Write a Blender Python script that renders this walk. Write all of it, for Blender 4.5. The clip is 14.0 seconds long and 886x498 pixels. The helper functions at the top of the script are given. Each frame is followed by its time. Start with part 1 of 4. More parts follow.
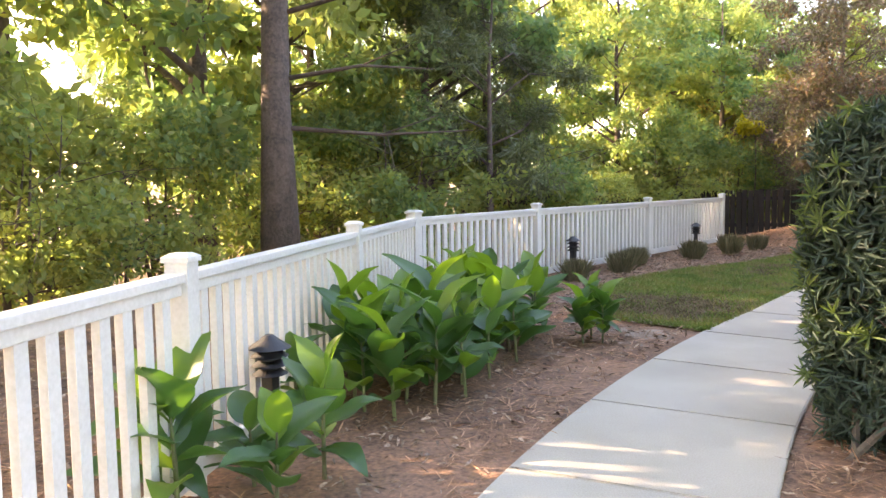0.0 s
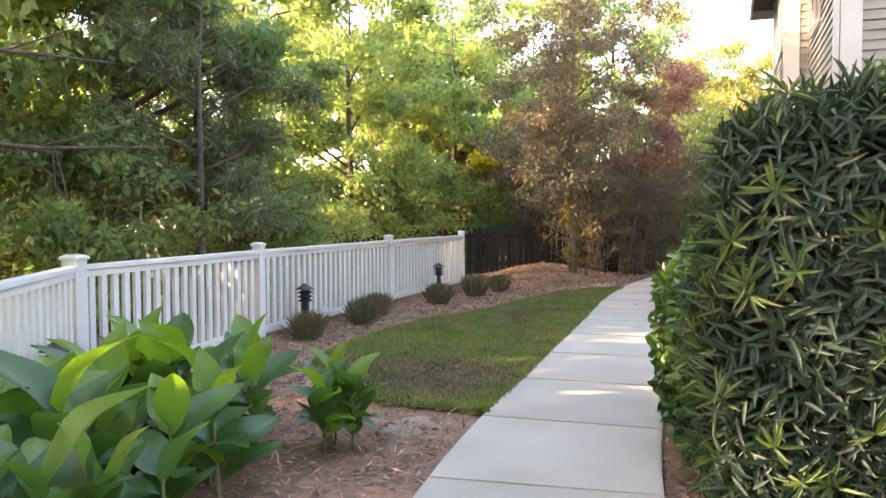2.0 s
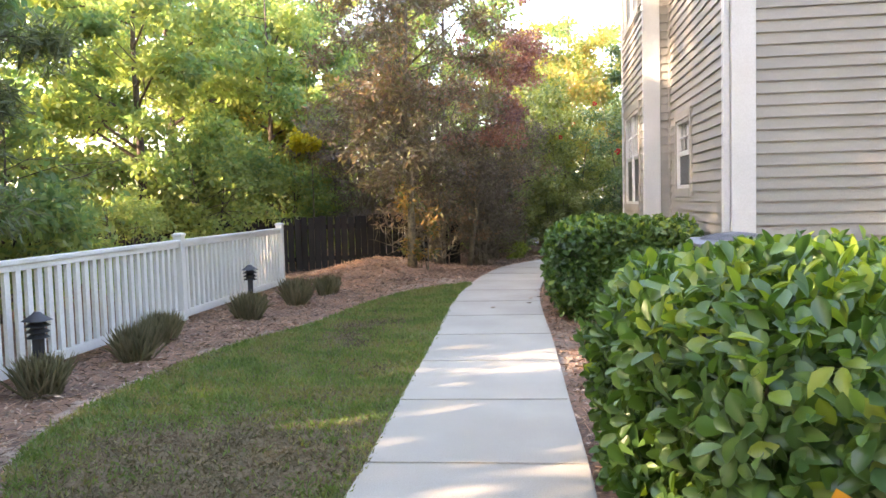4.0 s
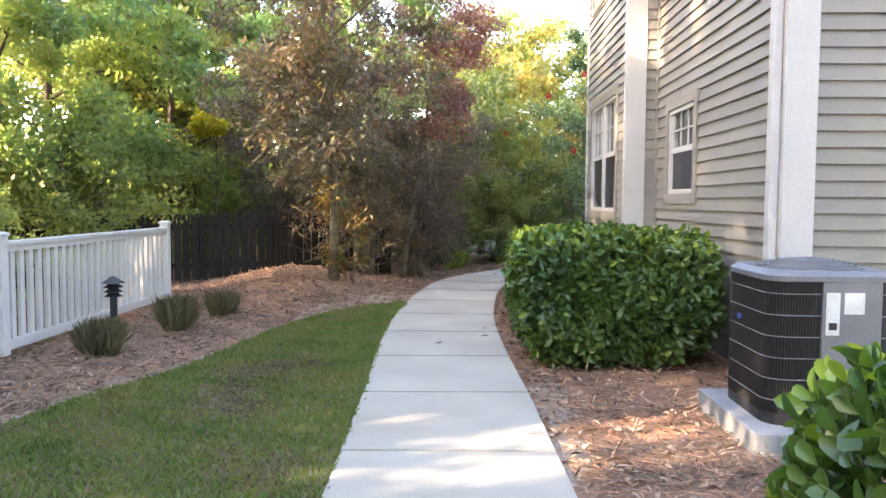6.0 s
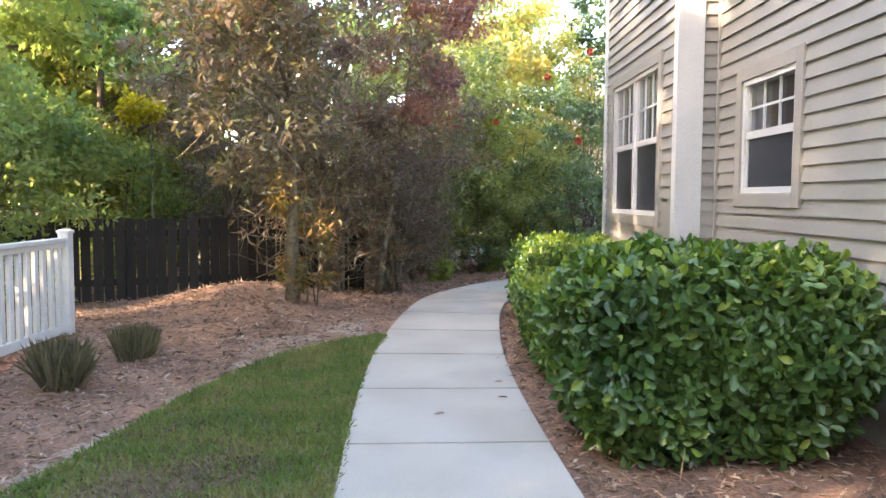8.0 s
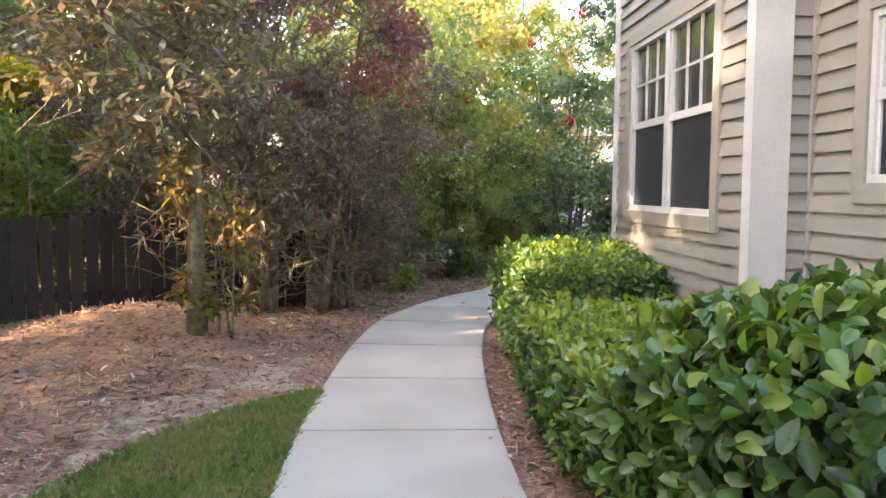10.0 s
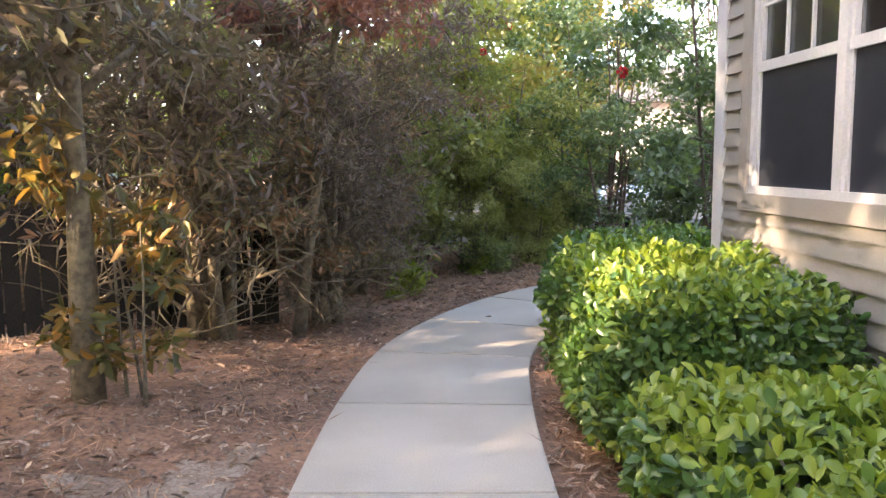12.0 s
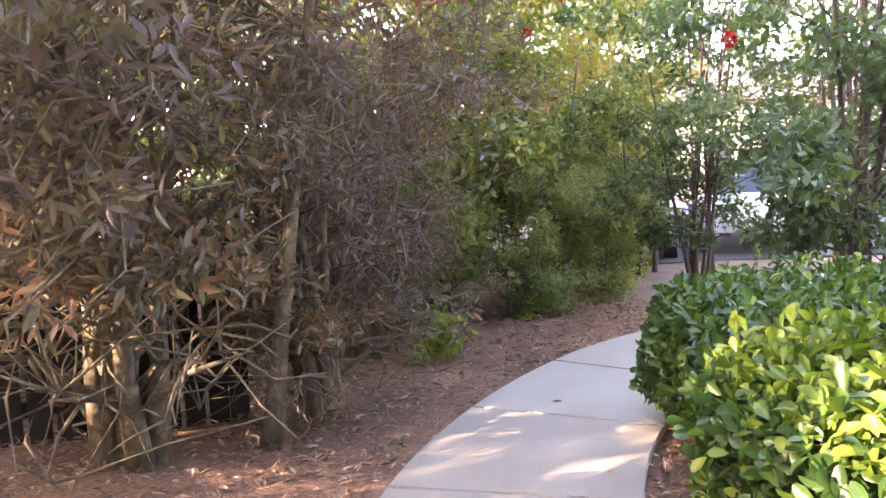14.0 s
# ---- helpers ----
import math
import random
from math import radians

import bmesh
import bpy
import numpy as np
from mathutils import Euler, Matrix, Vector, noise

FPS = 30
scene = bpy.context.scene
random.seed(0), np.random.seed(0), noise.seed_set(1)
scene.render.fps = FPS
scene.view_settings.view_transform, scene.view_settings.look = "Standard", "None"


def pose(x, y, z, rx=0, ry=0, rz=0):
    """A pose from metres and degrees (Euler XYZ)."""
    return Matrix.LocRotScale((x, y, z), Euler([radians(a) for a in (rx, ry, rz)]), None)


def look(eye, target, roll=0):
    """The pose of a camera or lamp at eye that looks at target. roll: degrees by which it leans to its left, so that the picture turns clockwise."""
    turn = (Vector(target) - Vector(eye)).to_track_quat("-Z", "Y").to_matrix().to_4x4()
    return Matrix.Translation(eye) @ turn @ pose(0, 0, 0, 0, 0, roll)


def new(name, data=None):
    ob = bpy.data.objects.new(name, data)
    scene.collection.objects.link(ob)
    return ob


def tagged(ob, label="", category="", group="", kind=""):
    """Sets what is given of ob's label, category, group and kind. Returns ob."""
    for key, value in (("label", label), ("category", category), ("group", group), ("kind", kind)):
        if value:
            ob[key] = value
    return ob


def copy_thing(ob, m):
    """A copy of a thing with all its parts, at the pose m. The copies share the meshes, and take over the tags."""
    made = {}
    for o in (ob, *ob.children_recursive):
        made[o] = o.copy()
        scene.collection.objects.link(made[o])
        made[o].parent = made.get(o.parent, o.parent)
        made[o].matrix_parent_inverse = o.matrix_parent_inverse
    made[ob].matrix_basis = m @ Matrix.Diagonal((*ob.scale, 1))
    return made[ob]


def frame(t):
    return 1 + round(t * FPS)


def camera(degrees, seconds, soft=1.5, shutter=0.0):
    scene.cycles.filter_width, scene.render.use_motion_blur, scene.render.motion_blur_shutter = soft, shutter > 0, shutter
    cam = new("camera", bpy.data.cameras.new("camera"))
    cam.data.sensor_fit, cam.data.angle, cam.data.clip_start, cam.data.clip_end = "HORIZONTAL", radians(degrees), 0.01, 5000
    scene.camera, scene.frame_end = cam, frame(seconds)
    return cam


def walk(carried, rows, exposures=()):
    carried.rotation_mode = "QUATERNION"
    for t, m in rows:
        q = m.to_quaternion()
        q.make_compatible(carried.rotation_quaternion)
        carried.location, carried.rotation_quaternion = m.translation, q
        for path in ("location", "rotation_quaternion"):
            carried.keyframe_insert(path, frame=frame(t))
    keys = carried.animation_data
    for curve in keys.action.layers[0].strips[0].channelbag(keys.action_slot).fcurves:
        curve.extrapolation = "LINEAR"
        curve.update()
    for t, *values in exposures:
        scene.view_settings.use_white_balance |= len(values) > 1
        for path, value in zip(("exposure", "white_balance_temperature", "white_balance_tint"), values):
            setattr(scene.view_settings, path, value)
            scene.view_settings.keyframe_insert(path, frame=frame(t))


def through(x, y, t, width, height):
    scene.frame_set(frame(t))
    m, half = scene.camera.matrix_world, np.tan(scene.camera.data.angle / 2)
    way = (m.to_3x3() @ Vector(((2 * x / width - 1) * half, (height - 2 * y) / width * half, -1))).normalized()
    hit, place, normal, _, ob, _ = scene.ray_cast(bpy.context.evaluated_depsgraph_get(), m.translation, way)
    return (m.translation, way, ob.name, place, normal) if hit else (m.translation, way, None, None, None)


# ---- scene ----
cam = camera(59.8, 14.0)
PATH = [
    (0, (0.955, 0.813, 1.338), (-0.325, 2.341, 1.17), -0.8),
    (0.5, (0.606, 1.238, 1.345), (-0.511, 2.893, 1.234), -0.2),
    (1, (0.309, 1.625, 1.341), (-0.631, 3.388, 1.246), -0.4),
    (1.5, (0.081, 2.116, 1.342), (-0.697, 3.957, 1.262), -1.0),
    (2, (-0.125, 2.59, 1.33), (-0.806, 4.469, 1.248), -0.2),
    (2.5, (-0.272, 3.166, 1.321), (-0.783, 5.096, 1.211), -0.8),
    (3, (-0.424, 3.689, 1.352), (-0.89, 5.63, 1.218), -0.9),
    (3.5, (-0.616, 4.311, 1.408), (-0.959, 6.277, 1.274), -1.0),
    (4, (-0.71, 4.885, 1.369), (-0.966, 6.864, 1.242), -1.5),
    (4.2, (-0.773, 5.115, 1.339), (-1.01, 7.098, 1.223), -1.2),
    (6.3, (-1.115, 7.609, 1.346), (-1.17, 9.605, 1.221), 0.4),
    (6.5, (-1.141, 7.83, 1.351), (-1.2, 9.826, 1.228), 0.3),
    (7, (-1.225, 8.399, 1.363), (-1.276, 10.393, 1.223), -0.0),
    (7.5, (-1.259, 9.009, 1.378), (-1.269, 11.004, 1.238), -0.1),
    (8, (-1.356, 9.61, 1.386), (-1.341, 11.606, 1.254), 0.3),
    (8.2, (-1.379, 9.827, 1.387), (-1.332, 11.823, 1.268), 0.5),
    (10.3, (-1.336, 12.372, 1.394), (-1.222, 14.361, 1.226), 0.3),
    (10.5, (-1.368, 12.603, 1.421), (-1.253, 14.592, 1.24), 0.3),
    (11, (-1.348, 13.227, 1.434), (-1.232, 15.212, 1.219), -0.2),
    (11.5, (-1.401, 13.819, 1.407), (-1.303, 15.803, 1.181), -0.4),
    (12, (-1.363, 14.452, 1.431), (-1.252, 16.436, 1.205), -0.5),
    (12.5, (-1.396, 15.029, 1.472), (-1.383, 17.018, 1.266), -0.0),
    (13, (-1.386, 15.582, 1.477), (-1.365, 17.572, 1.281), -0.8),
    (13.5, (-1.354, 16.164, 1.483), (-1.333, 18.154, 1.283), -1.1),
    (14, (-1.27, 16.738, 1.436), (-1.25, 18.729, 1.246), -2.6),
]
walk(cam, [(t, look(eye, target, roll)) for t, eye, target, roll in PATH], exposures=[(0.0, 3.7, 8100, 23), (4.0, 3.75, 7500, 20), (8.0, 3.88, 7000, 18), (10.5, 3.88, 7400, 20), (12.0, 3.9, 7300, 22), (14.0, 4.5, 7300, 34)])

# ---- world and light ----
SUN_AZ, SUN_EL = 244.0, 21.5          # degrees clockwise from +y, and above the horizon
world = bpy.data.worlds.new("sky")
scene.world = world
world.use_nodes = True
wn = world.node_tree
sky = wn.nodes.new("ShaderNodeTexSky")
sky.sky_type, sky.sun_disc = "NISHITA", False
sky.sun_elevation, sky.sun_rotation = radians(SUN_EL), radians(SUN_AZ)
sky.air_density, sky.dust_density, sky.ozone_density = 1.0, 2.5, 1.0
wn.nodes["Background"].inputs["Strength"].default_value = 0.15
wn.links.new(sky.outputs[0], wn.nodes["Background"].inputs["Color"])
sun_data = bpy.data.lights.new("sun", "SUN")
sun_data.energy, sun_data.angle, sun_data.color = 2.1, radians(0.6), (1.0, 0.83, 0.6)
sun = new("sun", sun_data)
az, el = radians(SUN_AZ), radians(SUN_EL)
TO_SUN = Vector((math.sin(az) * math.cos(el), math.cos(az) * math.cos(el), math.sin(el)))
sun.matrix_world = look(TO_SUN * 60, (0, 0, 0))


# ---- materials ----
def mat(name, colour, rough=0.7, metal=0.0, vary=0.25, scale=6.0, fine=80.0, bump=0.2, second=None, spec=0.5, island=0.0, each=0.0, coat=0.0):
    """A surface with two scales of noise in its colour and fine relief."""
    m = bpy.data.materials.new(name)
    m.use_nodes = True
    n, l = m.node_tree.nodes, m.node_tree.links
    b = n["Principled BSDF"]
    b.inputs["Roughness"].default_value, b.inputs["Metallic"].default_value = rough, metal
    b.inputs["Specular IOR Level"].default_value = spec
    b.inputs["Coat Weight"].default_value = coat
    big, small = n.new("ShaderNodeTexNoise"), n.new("ShaderNodeTexNoise")
    big.inputs["Scale"].default_value, small.inputs["Scale"].default_value = scale, fine
    big.inputs["Detail"].default_value, small.inputs["Detail"].default_value = 5, 3
    geo = n.new("ShaderNodeNewGeometry")
    l.new(geo.outputs["Position"], big.inputs["Vector"]), l.new(geo.outputs["Position"], small.inputs["Vector"])
    mix = n.new("ShaderNodeMix")
    mix.data_type = "RGBA"
    other = second or tuple(c * (1 - vary) for c in colour)
    mix.inputs["A"].default_value, mix.inputs["B"].default_value = (*colour, 1), (*other, 1)
    ramp = n.new("ShaderNodeMapRange")
    ramp.inputs["From Min"].default_value, ramp.inputs["From Max"].default_value = 0.38, 0.62
    add = n.new("ShaderNodeMath")
    add.operation = "MULTIPLY_ADD"
    add.inputs[1].default_value, add.inputs[2].default_value = 0.5, 0.0
    l.new(big.outputs["Fac"], add.inputs[0])
    add2 = n.new("ShaderNodeMath")
    add2.operation = "MULTIPLY_ADD"
    add2.inputs[1].default_value = 0.5
    l.new(small.outputs["Fac"], add2.inputs[0]), l.new(add.outputs[0], add2.inputs[2])
    l.new(add2.outputs[0], ramp.inputs["Value"]), l.new(ramp.outputs["Result"], mix.inputs["Factor"])
    col = mix.outputs["Result"]
    if island or each:
        hsv = n.new("ShaderNodeHueSaturation")
        src = geo.outputs["Random Per Island"]
        if each:
            info = n.new("ShaderNodeObjectInfo")
            src = info.outputs["Random"]
        mr = n.new("ShaderNodeMapRange")
        k = island or each
        mr.inputs["To Min"].default_value, mr.inputs["To Max"].default_value = 1 - k, 1 + k
        l.new(src, mr.inputs["Value"]), l.new(mr.outputs["Result"], hsv.inputs["Value"]), l.new(col, hsv.inputs["Color"])
        col = hsv.outputs["Color"]
    l.new(col, b.inputs["Base Color"])
    if bump:
        bp = n.new("ShaderNodeBump")
        bp.inputs["Strength"].default_value, bp.inputs["Distance"].default_value = bump, 0.01
        l.new(small.outputs["Fac"], bp.inputs["Height"]), l.new(bp.outputs["Normal"], b.inputs["Normal"])
    return m


def leaf_mat(name, stops, rough=0.45, through=0.5, glow=(2.2, 2.2, 0.6), patch=0.0, spec=0.4):
    """Leaves: a colour for each leaf out of the stops, light that shines through."""
    m = bpy.data.materials.new(name)
    m.use_nodes = True
    n, l = m.node_tree.nodes, m.node_tree.links
    b = n["Principled BSDF"]
    b.inputs["Roughness"].default_value, b.inputs["Specular IOR Level"].default_value = rough, spec
    geo = n.new("ShaderNodeNewGeometry")
    ramp = n.new("ShaderNodeValToRGB")
    els = ramp.color_ramp.elements
    for i, c in enumerate(stops):
        e = els[i] if i < 2 else els.new(0.5)
        e.color = (*c, 1)
    for i in range(len(stops)):
        els[i].position = i / (len(stops) - 1)
    src = geo.outputs["Random Per Island"]
    if patch:
        noi = n.new("ShaderNodeTexNoise")
        noi.inputs["Scale"].default_value, noi.inputs["Detail"].default_value = patch, 2
        l.new(geo.outputs["Position"], noi.inputs["Vector"])
        mr = n.new("ShaderNodeMapRange")
        mr.inputs["From Min"].default_value, mr.inputs["From Max"].default_value = 0.3, 0.7
        l.new(noi.outputs["Fac"], mr.inputs["Value"])
        mm = n.new("ShaderNodeMix")
        mm.inputs["Factor"].default_value = 0.6
        l.new(src, mm.inputs["A"]), l.new(mr.outputs["Result"], mm.inputs["B"])
        src = mm.outputs["Result"]
    l.new(src, ramp.inputs["Fac"])
    tr = n.new("ShaderNodeBsdfTranslucent")
    mul = n.new("ShaderNodeMix")
    mul.data_type, mul.blend_type = "RGBA", "MULTIPLY"
    mul.inputs["Factor"].default_value = 1.0
    mul.inputs["B"].default_value = (*glow, 1)
    l.new(ramp.outputs["Color"], mul.inputs["A"]), l.new(mul.outputs["Result"], tr.inputs["Color"])
    l.new(ramp.outputs["Color"], b.inputs["Base Color"])
    sh = n.new("ShaderNodeMixShader")
    sh.inputs["Fac"].default_value = through
    l.new(b.outputs[0], sh.inputs[1]), l.new(tr.outputs[0], sh.inputs[2])
    l.new(sh.outputs[0], n["Material Output"].inputs["Surface"])
    return m


M_GROUND = mat("pine_mulch", (0.32, 0.175, 0.11), 0.95, vary=0.5, scale=1.4, fine=36, bump=1.0, second=(0.10, 0.06, 0.042))
M_SAND = mat("bare_sand", (0.36, 0.29, 0.23), 0.95, scale=5, fine=50, bump=0.8, second=(0.19, 0.125, 0.09))
M_SOIL = mat("lawn_soil", (0.17, 0.115, 0.062), 0.95, scale=2.5, fine=70, bump=0.8, second=(0.095, 0.075, 0.035))
M_CONCRETE = mat("concrete", (0.41, 0.38, 0.33), 0.88, scale=1.3, fine=120, bump=0.3, second=(0.32, 0.292, 0.248), each=0.06)
M_JOINT = mat("joint_dirt", (0.12, 0.10, 0.08), 0.95)
M_VINYL = mat("white_vinyl", (0.66, 0.65, 0.635), 0.42, scale=2.0, fine=50, bump=0.05, second=(0.56, 0.55, 0.525))
M_SIDING = mat("taupe_siding", (0.255, 0.24, 0.222), 0.55, scale=1.2, fine=90, bump=0.15, second=(0.215, 0.202, 0.187), each=0.05)
M_TRIM = mat("tan_trim", (0.285, 0.262, 0.24), 0.5, scale=2, fine=90, bump=0.1, second=(0.245, 0.225, 0.205))
M_WHITE = mat("white_trim", (0.52, 0.52, 0.53), 0.45, scale=2, fine=60, bump=0.05, second=(0.45, 0.45, 0.455))
M_FOUND = mat("foundation", (0.36, 0.32, 0.28), 0.9, scale=3, fine=60, bump=0.5)
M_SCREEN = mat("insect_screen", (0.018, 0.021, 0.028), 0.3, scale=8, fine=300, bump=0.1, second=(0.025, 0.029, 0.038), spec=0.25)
M_ROOM = mat("room_paint", (0.35, 0.33, 0.3), 0.9)
M_ROOF = mat("roof_shingle", (0.09, 0.085, 0.08), 0.9, fine=40, bump=0.6)
M_BLACK = mat("black_metal", (0.012, 0.012, 0.015), 0.5, metal=0.0, fine=60, bump=0.1, second=(0.02, 0.02, 0.024))
M_FIN = mat("condenser_fin", (0.008, 0.008, 0.012), 0.55, metal=0.0, fine=200, bump=0.2)
M_GREYMETAL = mat("grey_metal", (0.19, 0.20, 0.23), 0.45, metal=0.2, fine=60, bump=0.1, second=(0.15, 0.16, 0.185))
M_PAD = mat("pad_concrete", (0.24, 0.25, 0.27), 0.85, fine=90, bump=0.3, second=(0.18, 0.19, 0.21))
M_LABEL = mat("paper_label", (0.7, 0.72, 0.74), 0.6, bump=0)
M_BLUE = mat("blue_badge", (0.05, 0.09, 0.35), 0.4, bump=0)
M_OLDWOOD = mat("weathered_wood", (0.028, 0.023, 0.02), 0.9, scale=3, fine=60, bump=0.6, second=(0.016, 0.014, 0.012), each=0.3)
M_BARK = mat("pine_bark", (0.13, 0.095, 0.08), 0.95, scale=5, fine=25, bump=1.0, second=(0.06, 0.045, 0.04))
M_BARK2 = mat("smooth_bark", (0.23, 0.185, 0.12), 0.85, scale=7, fine=30, bump=0.9, second=(0.085, 0.07, 0.05))
M_TWIG = mat("twig", (0.13, 0.10, 0.075), 0.9, scale=6, fine=60, bump=0.4, second=(0.07, 0.055, 0.045))
M_STRAW = mat("pine_straw", (0.42, 0.24, 0.145), 0.8, bump=0, second=(0.15, 0.075, 0.045), island=0.6)
M_DRYLEAF = mat("dry_leaf", (0.40, 0.29, 0.215), 0.75, bump=0, second=(0.11, 0.065, 0.045), island=0.6)
M_STEM = mat("plant_stem", (0.10, 0.09, 0.05), 0.6, bump=0, second=(0.12, 0.16, 0.05))
M_ASPHALT = mat("asphalt", (0.06, 0.06, 0.062), 0.9, scale=2, fine=120, bump=0.6)
M_PALE = mat("pale_stucco", (0.62, 0.57, 0.52), 0.9, scale=1, fine=30, bump=0.2)
M_CARWHITE = mat("white_car_paint", (0.75, 0.76, 0.78), 0.25, bump=0, coat=0.6, vary=0.03)
M_CARBLUE = mat("pale_blue_car_paint", (0.45, 0.56, 0.66), 0.25, bump=0, coat=0.6, vary=0.05)
M_RUBBER = mat("rubber", (0.02, 0.02, 0.02), 0.8, bump=0)
M_LAMPGLASS = mat("headlight", (0.6, 0.6, 0.62), 0.1, bump=0)

L_WOOD = leaf_mat("woodland_leaf", [(0.065, 0.112, 0.06), (0.10, 0.16, 0.082), (0.145, 0.20, 0.092), (0.27, 0.26, 0.085)], patch=0.35, through=0.55, glow=(1.7, 2.05, 1.35))
L_YELLOW = leaf_mat("yellow_leaf", [(0.09, 0.16, 0.07), (0.13, 0.20, 0.08), (0.19, 0.24, 0.085), (0.28, 0.27, 0.08), (0.36, 0.24, 0.08)], patch=0.5, through=0.4, glow=(1.6, 1.7, 0.8))
L_PINE = leaf_mat("pine_needle", [(0.065, 0.09, 0.062), (0.10, 0.125, 0.085), (0.14, 0.16, 0.10)], through=0.3)
L_COPPER = leaf_mat("copper_leaf", [(0.076, 0.073, 0.071), (0.110, 0.095, 0.093), (0.104, 0.110, 0.067), (0.134, 0.104, 0.098), (0.146, 0.159, 0.073), (0.159, 0.110, 0.104), (0.293, 0.195, 0.085)], rough=0.32, through=0.35, glow=(1.7, 1.4, 0.85), patch=0.7)
L_BROWN = leaf_mat("brown_leathery_leaf", [(0.088, 0.078, 0.072), (0.130, 0.111, 0.099), (0.182, 0.146, 0.127), (0.124, 0.100, 0.104), (0.143, 0.143, 0.072), (0.312, 0.182, 0.104)], rough=0.36, through=0.25, glow=(1.6, 1.2, 0.8), patch=0.9)
L_HEDGE = leaf_mat("hedge_leaf", [(0.016, 0.042, 0.016), (0.026, 0.066, 0.021), (0.042, 0.098, 0.027), (0.08, 0.15, 0.035)], rough=0.32, through=0.22, patch=1.2, spec=0.5)
L_BRIGHT = leaf_mat("young_leaf", [(0.05, 0.10, 0.028), (0.08, 0.15, 0.034), (0.13, 0.21, 0.04), (0.22, 0.27, 0.05)], rough=0.35, through=0.3, patch=1.2, spec=0.5)
L_PODO = leaf_mat("narrow_leaf", [(0.025, 0.046, 0.043), (0.036, 0.065, 0.054), (0.053, 0.088, 0.062)], rough=0.5, through=0.15, spec=0.35)
L_PODONEW = leaf_mat("narrow_young_leaf", [(0.055, 0.10, 0.045), (0.085, 0.14, 0.057), (0.13, 0.185, 0.072)], rough=0.5, through=0.25)
L_CANNA = leaf_mat("broad_leaf", [(0.024, 0.066, 0.034), (0.034, 0.090, 0.040), (0.05, 0.12, 0.042)], rough=0.33, through=0.35, spec=0.45)
L_GRASS = leaf_mat("grass_blade", [(0.036, 0.066, 0.024), (0.06, 0.102, 0.031), (0.09, 0.138, 0.042), (0.12, 0.168, 0.054), (0.20, 0.17, 0.09)], rough=0.6, through=0.3, patch=2.2)
L_TUFT = leaf_mat("tuft_blade", [(0.15, 0.16, 0.09), (0.22, 0.22, 0.13), (0.33, 0.28, 0.18)], rough=0.7, through=0.4, glow=(1.3, 1.3, 1.0))
L_RED = leaf_mat("red_flower", [(0.45, 0.02, 0.03), (0.60, 0.04, 0.05)], rough=0.6, through=0.3, glow=(1.3, 0.6, 0.6))
L_EVER = leaf_mat("evergreen_leaf", [(0.056, 0.090, 0.056), (0.090, 0.131, 0.071), (0.135, 0.172, 0.082), (0.202, 0.217, 0.086)], rough=0.4, through=0.35, patch=0.8)
L_GOLD = leaf_mat("golden_leaf", [(0.34, 0.34, 0.03), (0.50, 0.42, 0.04)], through=0.5, glow=(1.6, 1.5, 0.6))
L_CANNANEW = leaf_mat("broad_young_leaf", [(0.05, 0.13, 0.03), (0.085, 0.17, 0.035), (0.12, 0.21, 0.04)], rough=0.36, through=0.4)
L_ORANGE = leaf_mat("orange_leaf", [(0.55, 0.22, 0.03), (0.6, 0.26, 0.04)], through=0.4)
L_SPROUT = leaf_mat("sprout_leaf", [(0.06, 0.08, 0.035), (0.10, 0.115, 0.045), (0.16, 0.14, 0.06), (0.30, 0.17, 0.06)], rough=0.4, through=0.35, glow=(1.8, 1.5, 0.7))
L_PURPLE = leaf_mat("purple_leaf", [(0.100, 0.077, 0.103), (0.138, 0.100, 0.119), (0.188, 0.125, 0.125), (0.300, 0.175, 0.106)], rough=0.38, through=0.3, glow=(2.0, 1.0, 0.9), patch=0.9)
L_DEADGRASS = leaf_mat("dead_grass", [(0.09, 0.063, 0.04), (0.14, 0.10, 0.06), (0.21, 0.155, 0.10), (0.08, 0.075, 0.035)], rough=0.8, through=0.2, glow=(1.2, 1.1, 0.9), patch=3.0)
L_MYRTLE = leaf_mat("myrtle_leaf", [(0.04, 0.075, 0.055), (0.06, 0.105, 0.07), (0.10, 0.15, 0.075)], rough=0.4, through=0.3)


def glass(name):
    m = bpy.data.materials.new(name)
    m.use_nodes = True
    b = m.node_tree.nodes["Principled BSDF"]
    b.inputs["Base Color"].default_value = (0.9, 0.95, 0.95, 1)
    b.inputs["Roughness"].default_value, b.inputs["Transmission Weight"].default_value = 0.03, 1.0
    return m


M_GLASS = glass("window_glass")


# ---- builders ----
def thing(name, x=0, y=0, z=0, label="", category="", group="", kind="", rz=0):
    ob = new(name)
    ob.matrix_basis = pose(x, y, z, 0, 0, rz)
    return tagged(ob, label, category, group, kind)


def as_mesh(name, data, material, smooth=False):
    if isinstance(data, bmesh.types.BMesh):
        me = bpy.data.meshes.new(name)
        data.to_mesh(me)
        data.free()
    elif isinstance(data, bpy.types.Mesh):
        me = data
    else:
        me = bpy.data.meshes.new(name)
        me.from_pydata(data[0], [], data[1])
    if material and not me.materials:
        me.materials.append(material)
    if smooth:
        me.polygons.foreach_set("use_smooth", [True] * len(me.polygons))
    return me


def part(name, data, material, parent=None, label="", m=None, smooth=False):
    ob = new(name, as_mesh(name, data, material, smooth))
    ob.parent = parent
    if m is not None:
        ob.matrix_basis = m
    return tagged(ob, label)


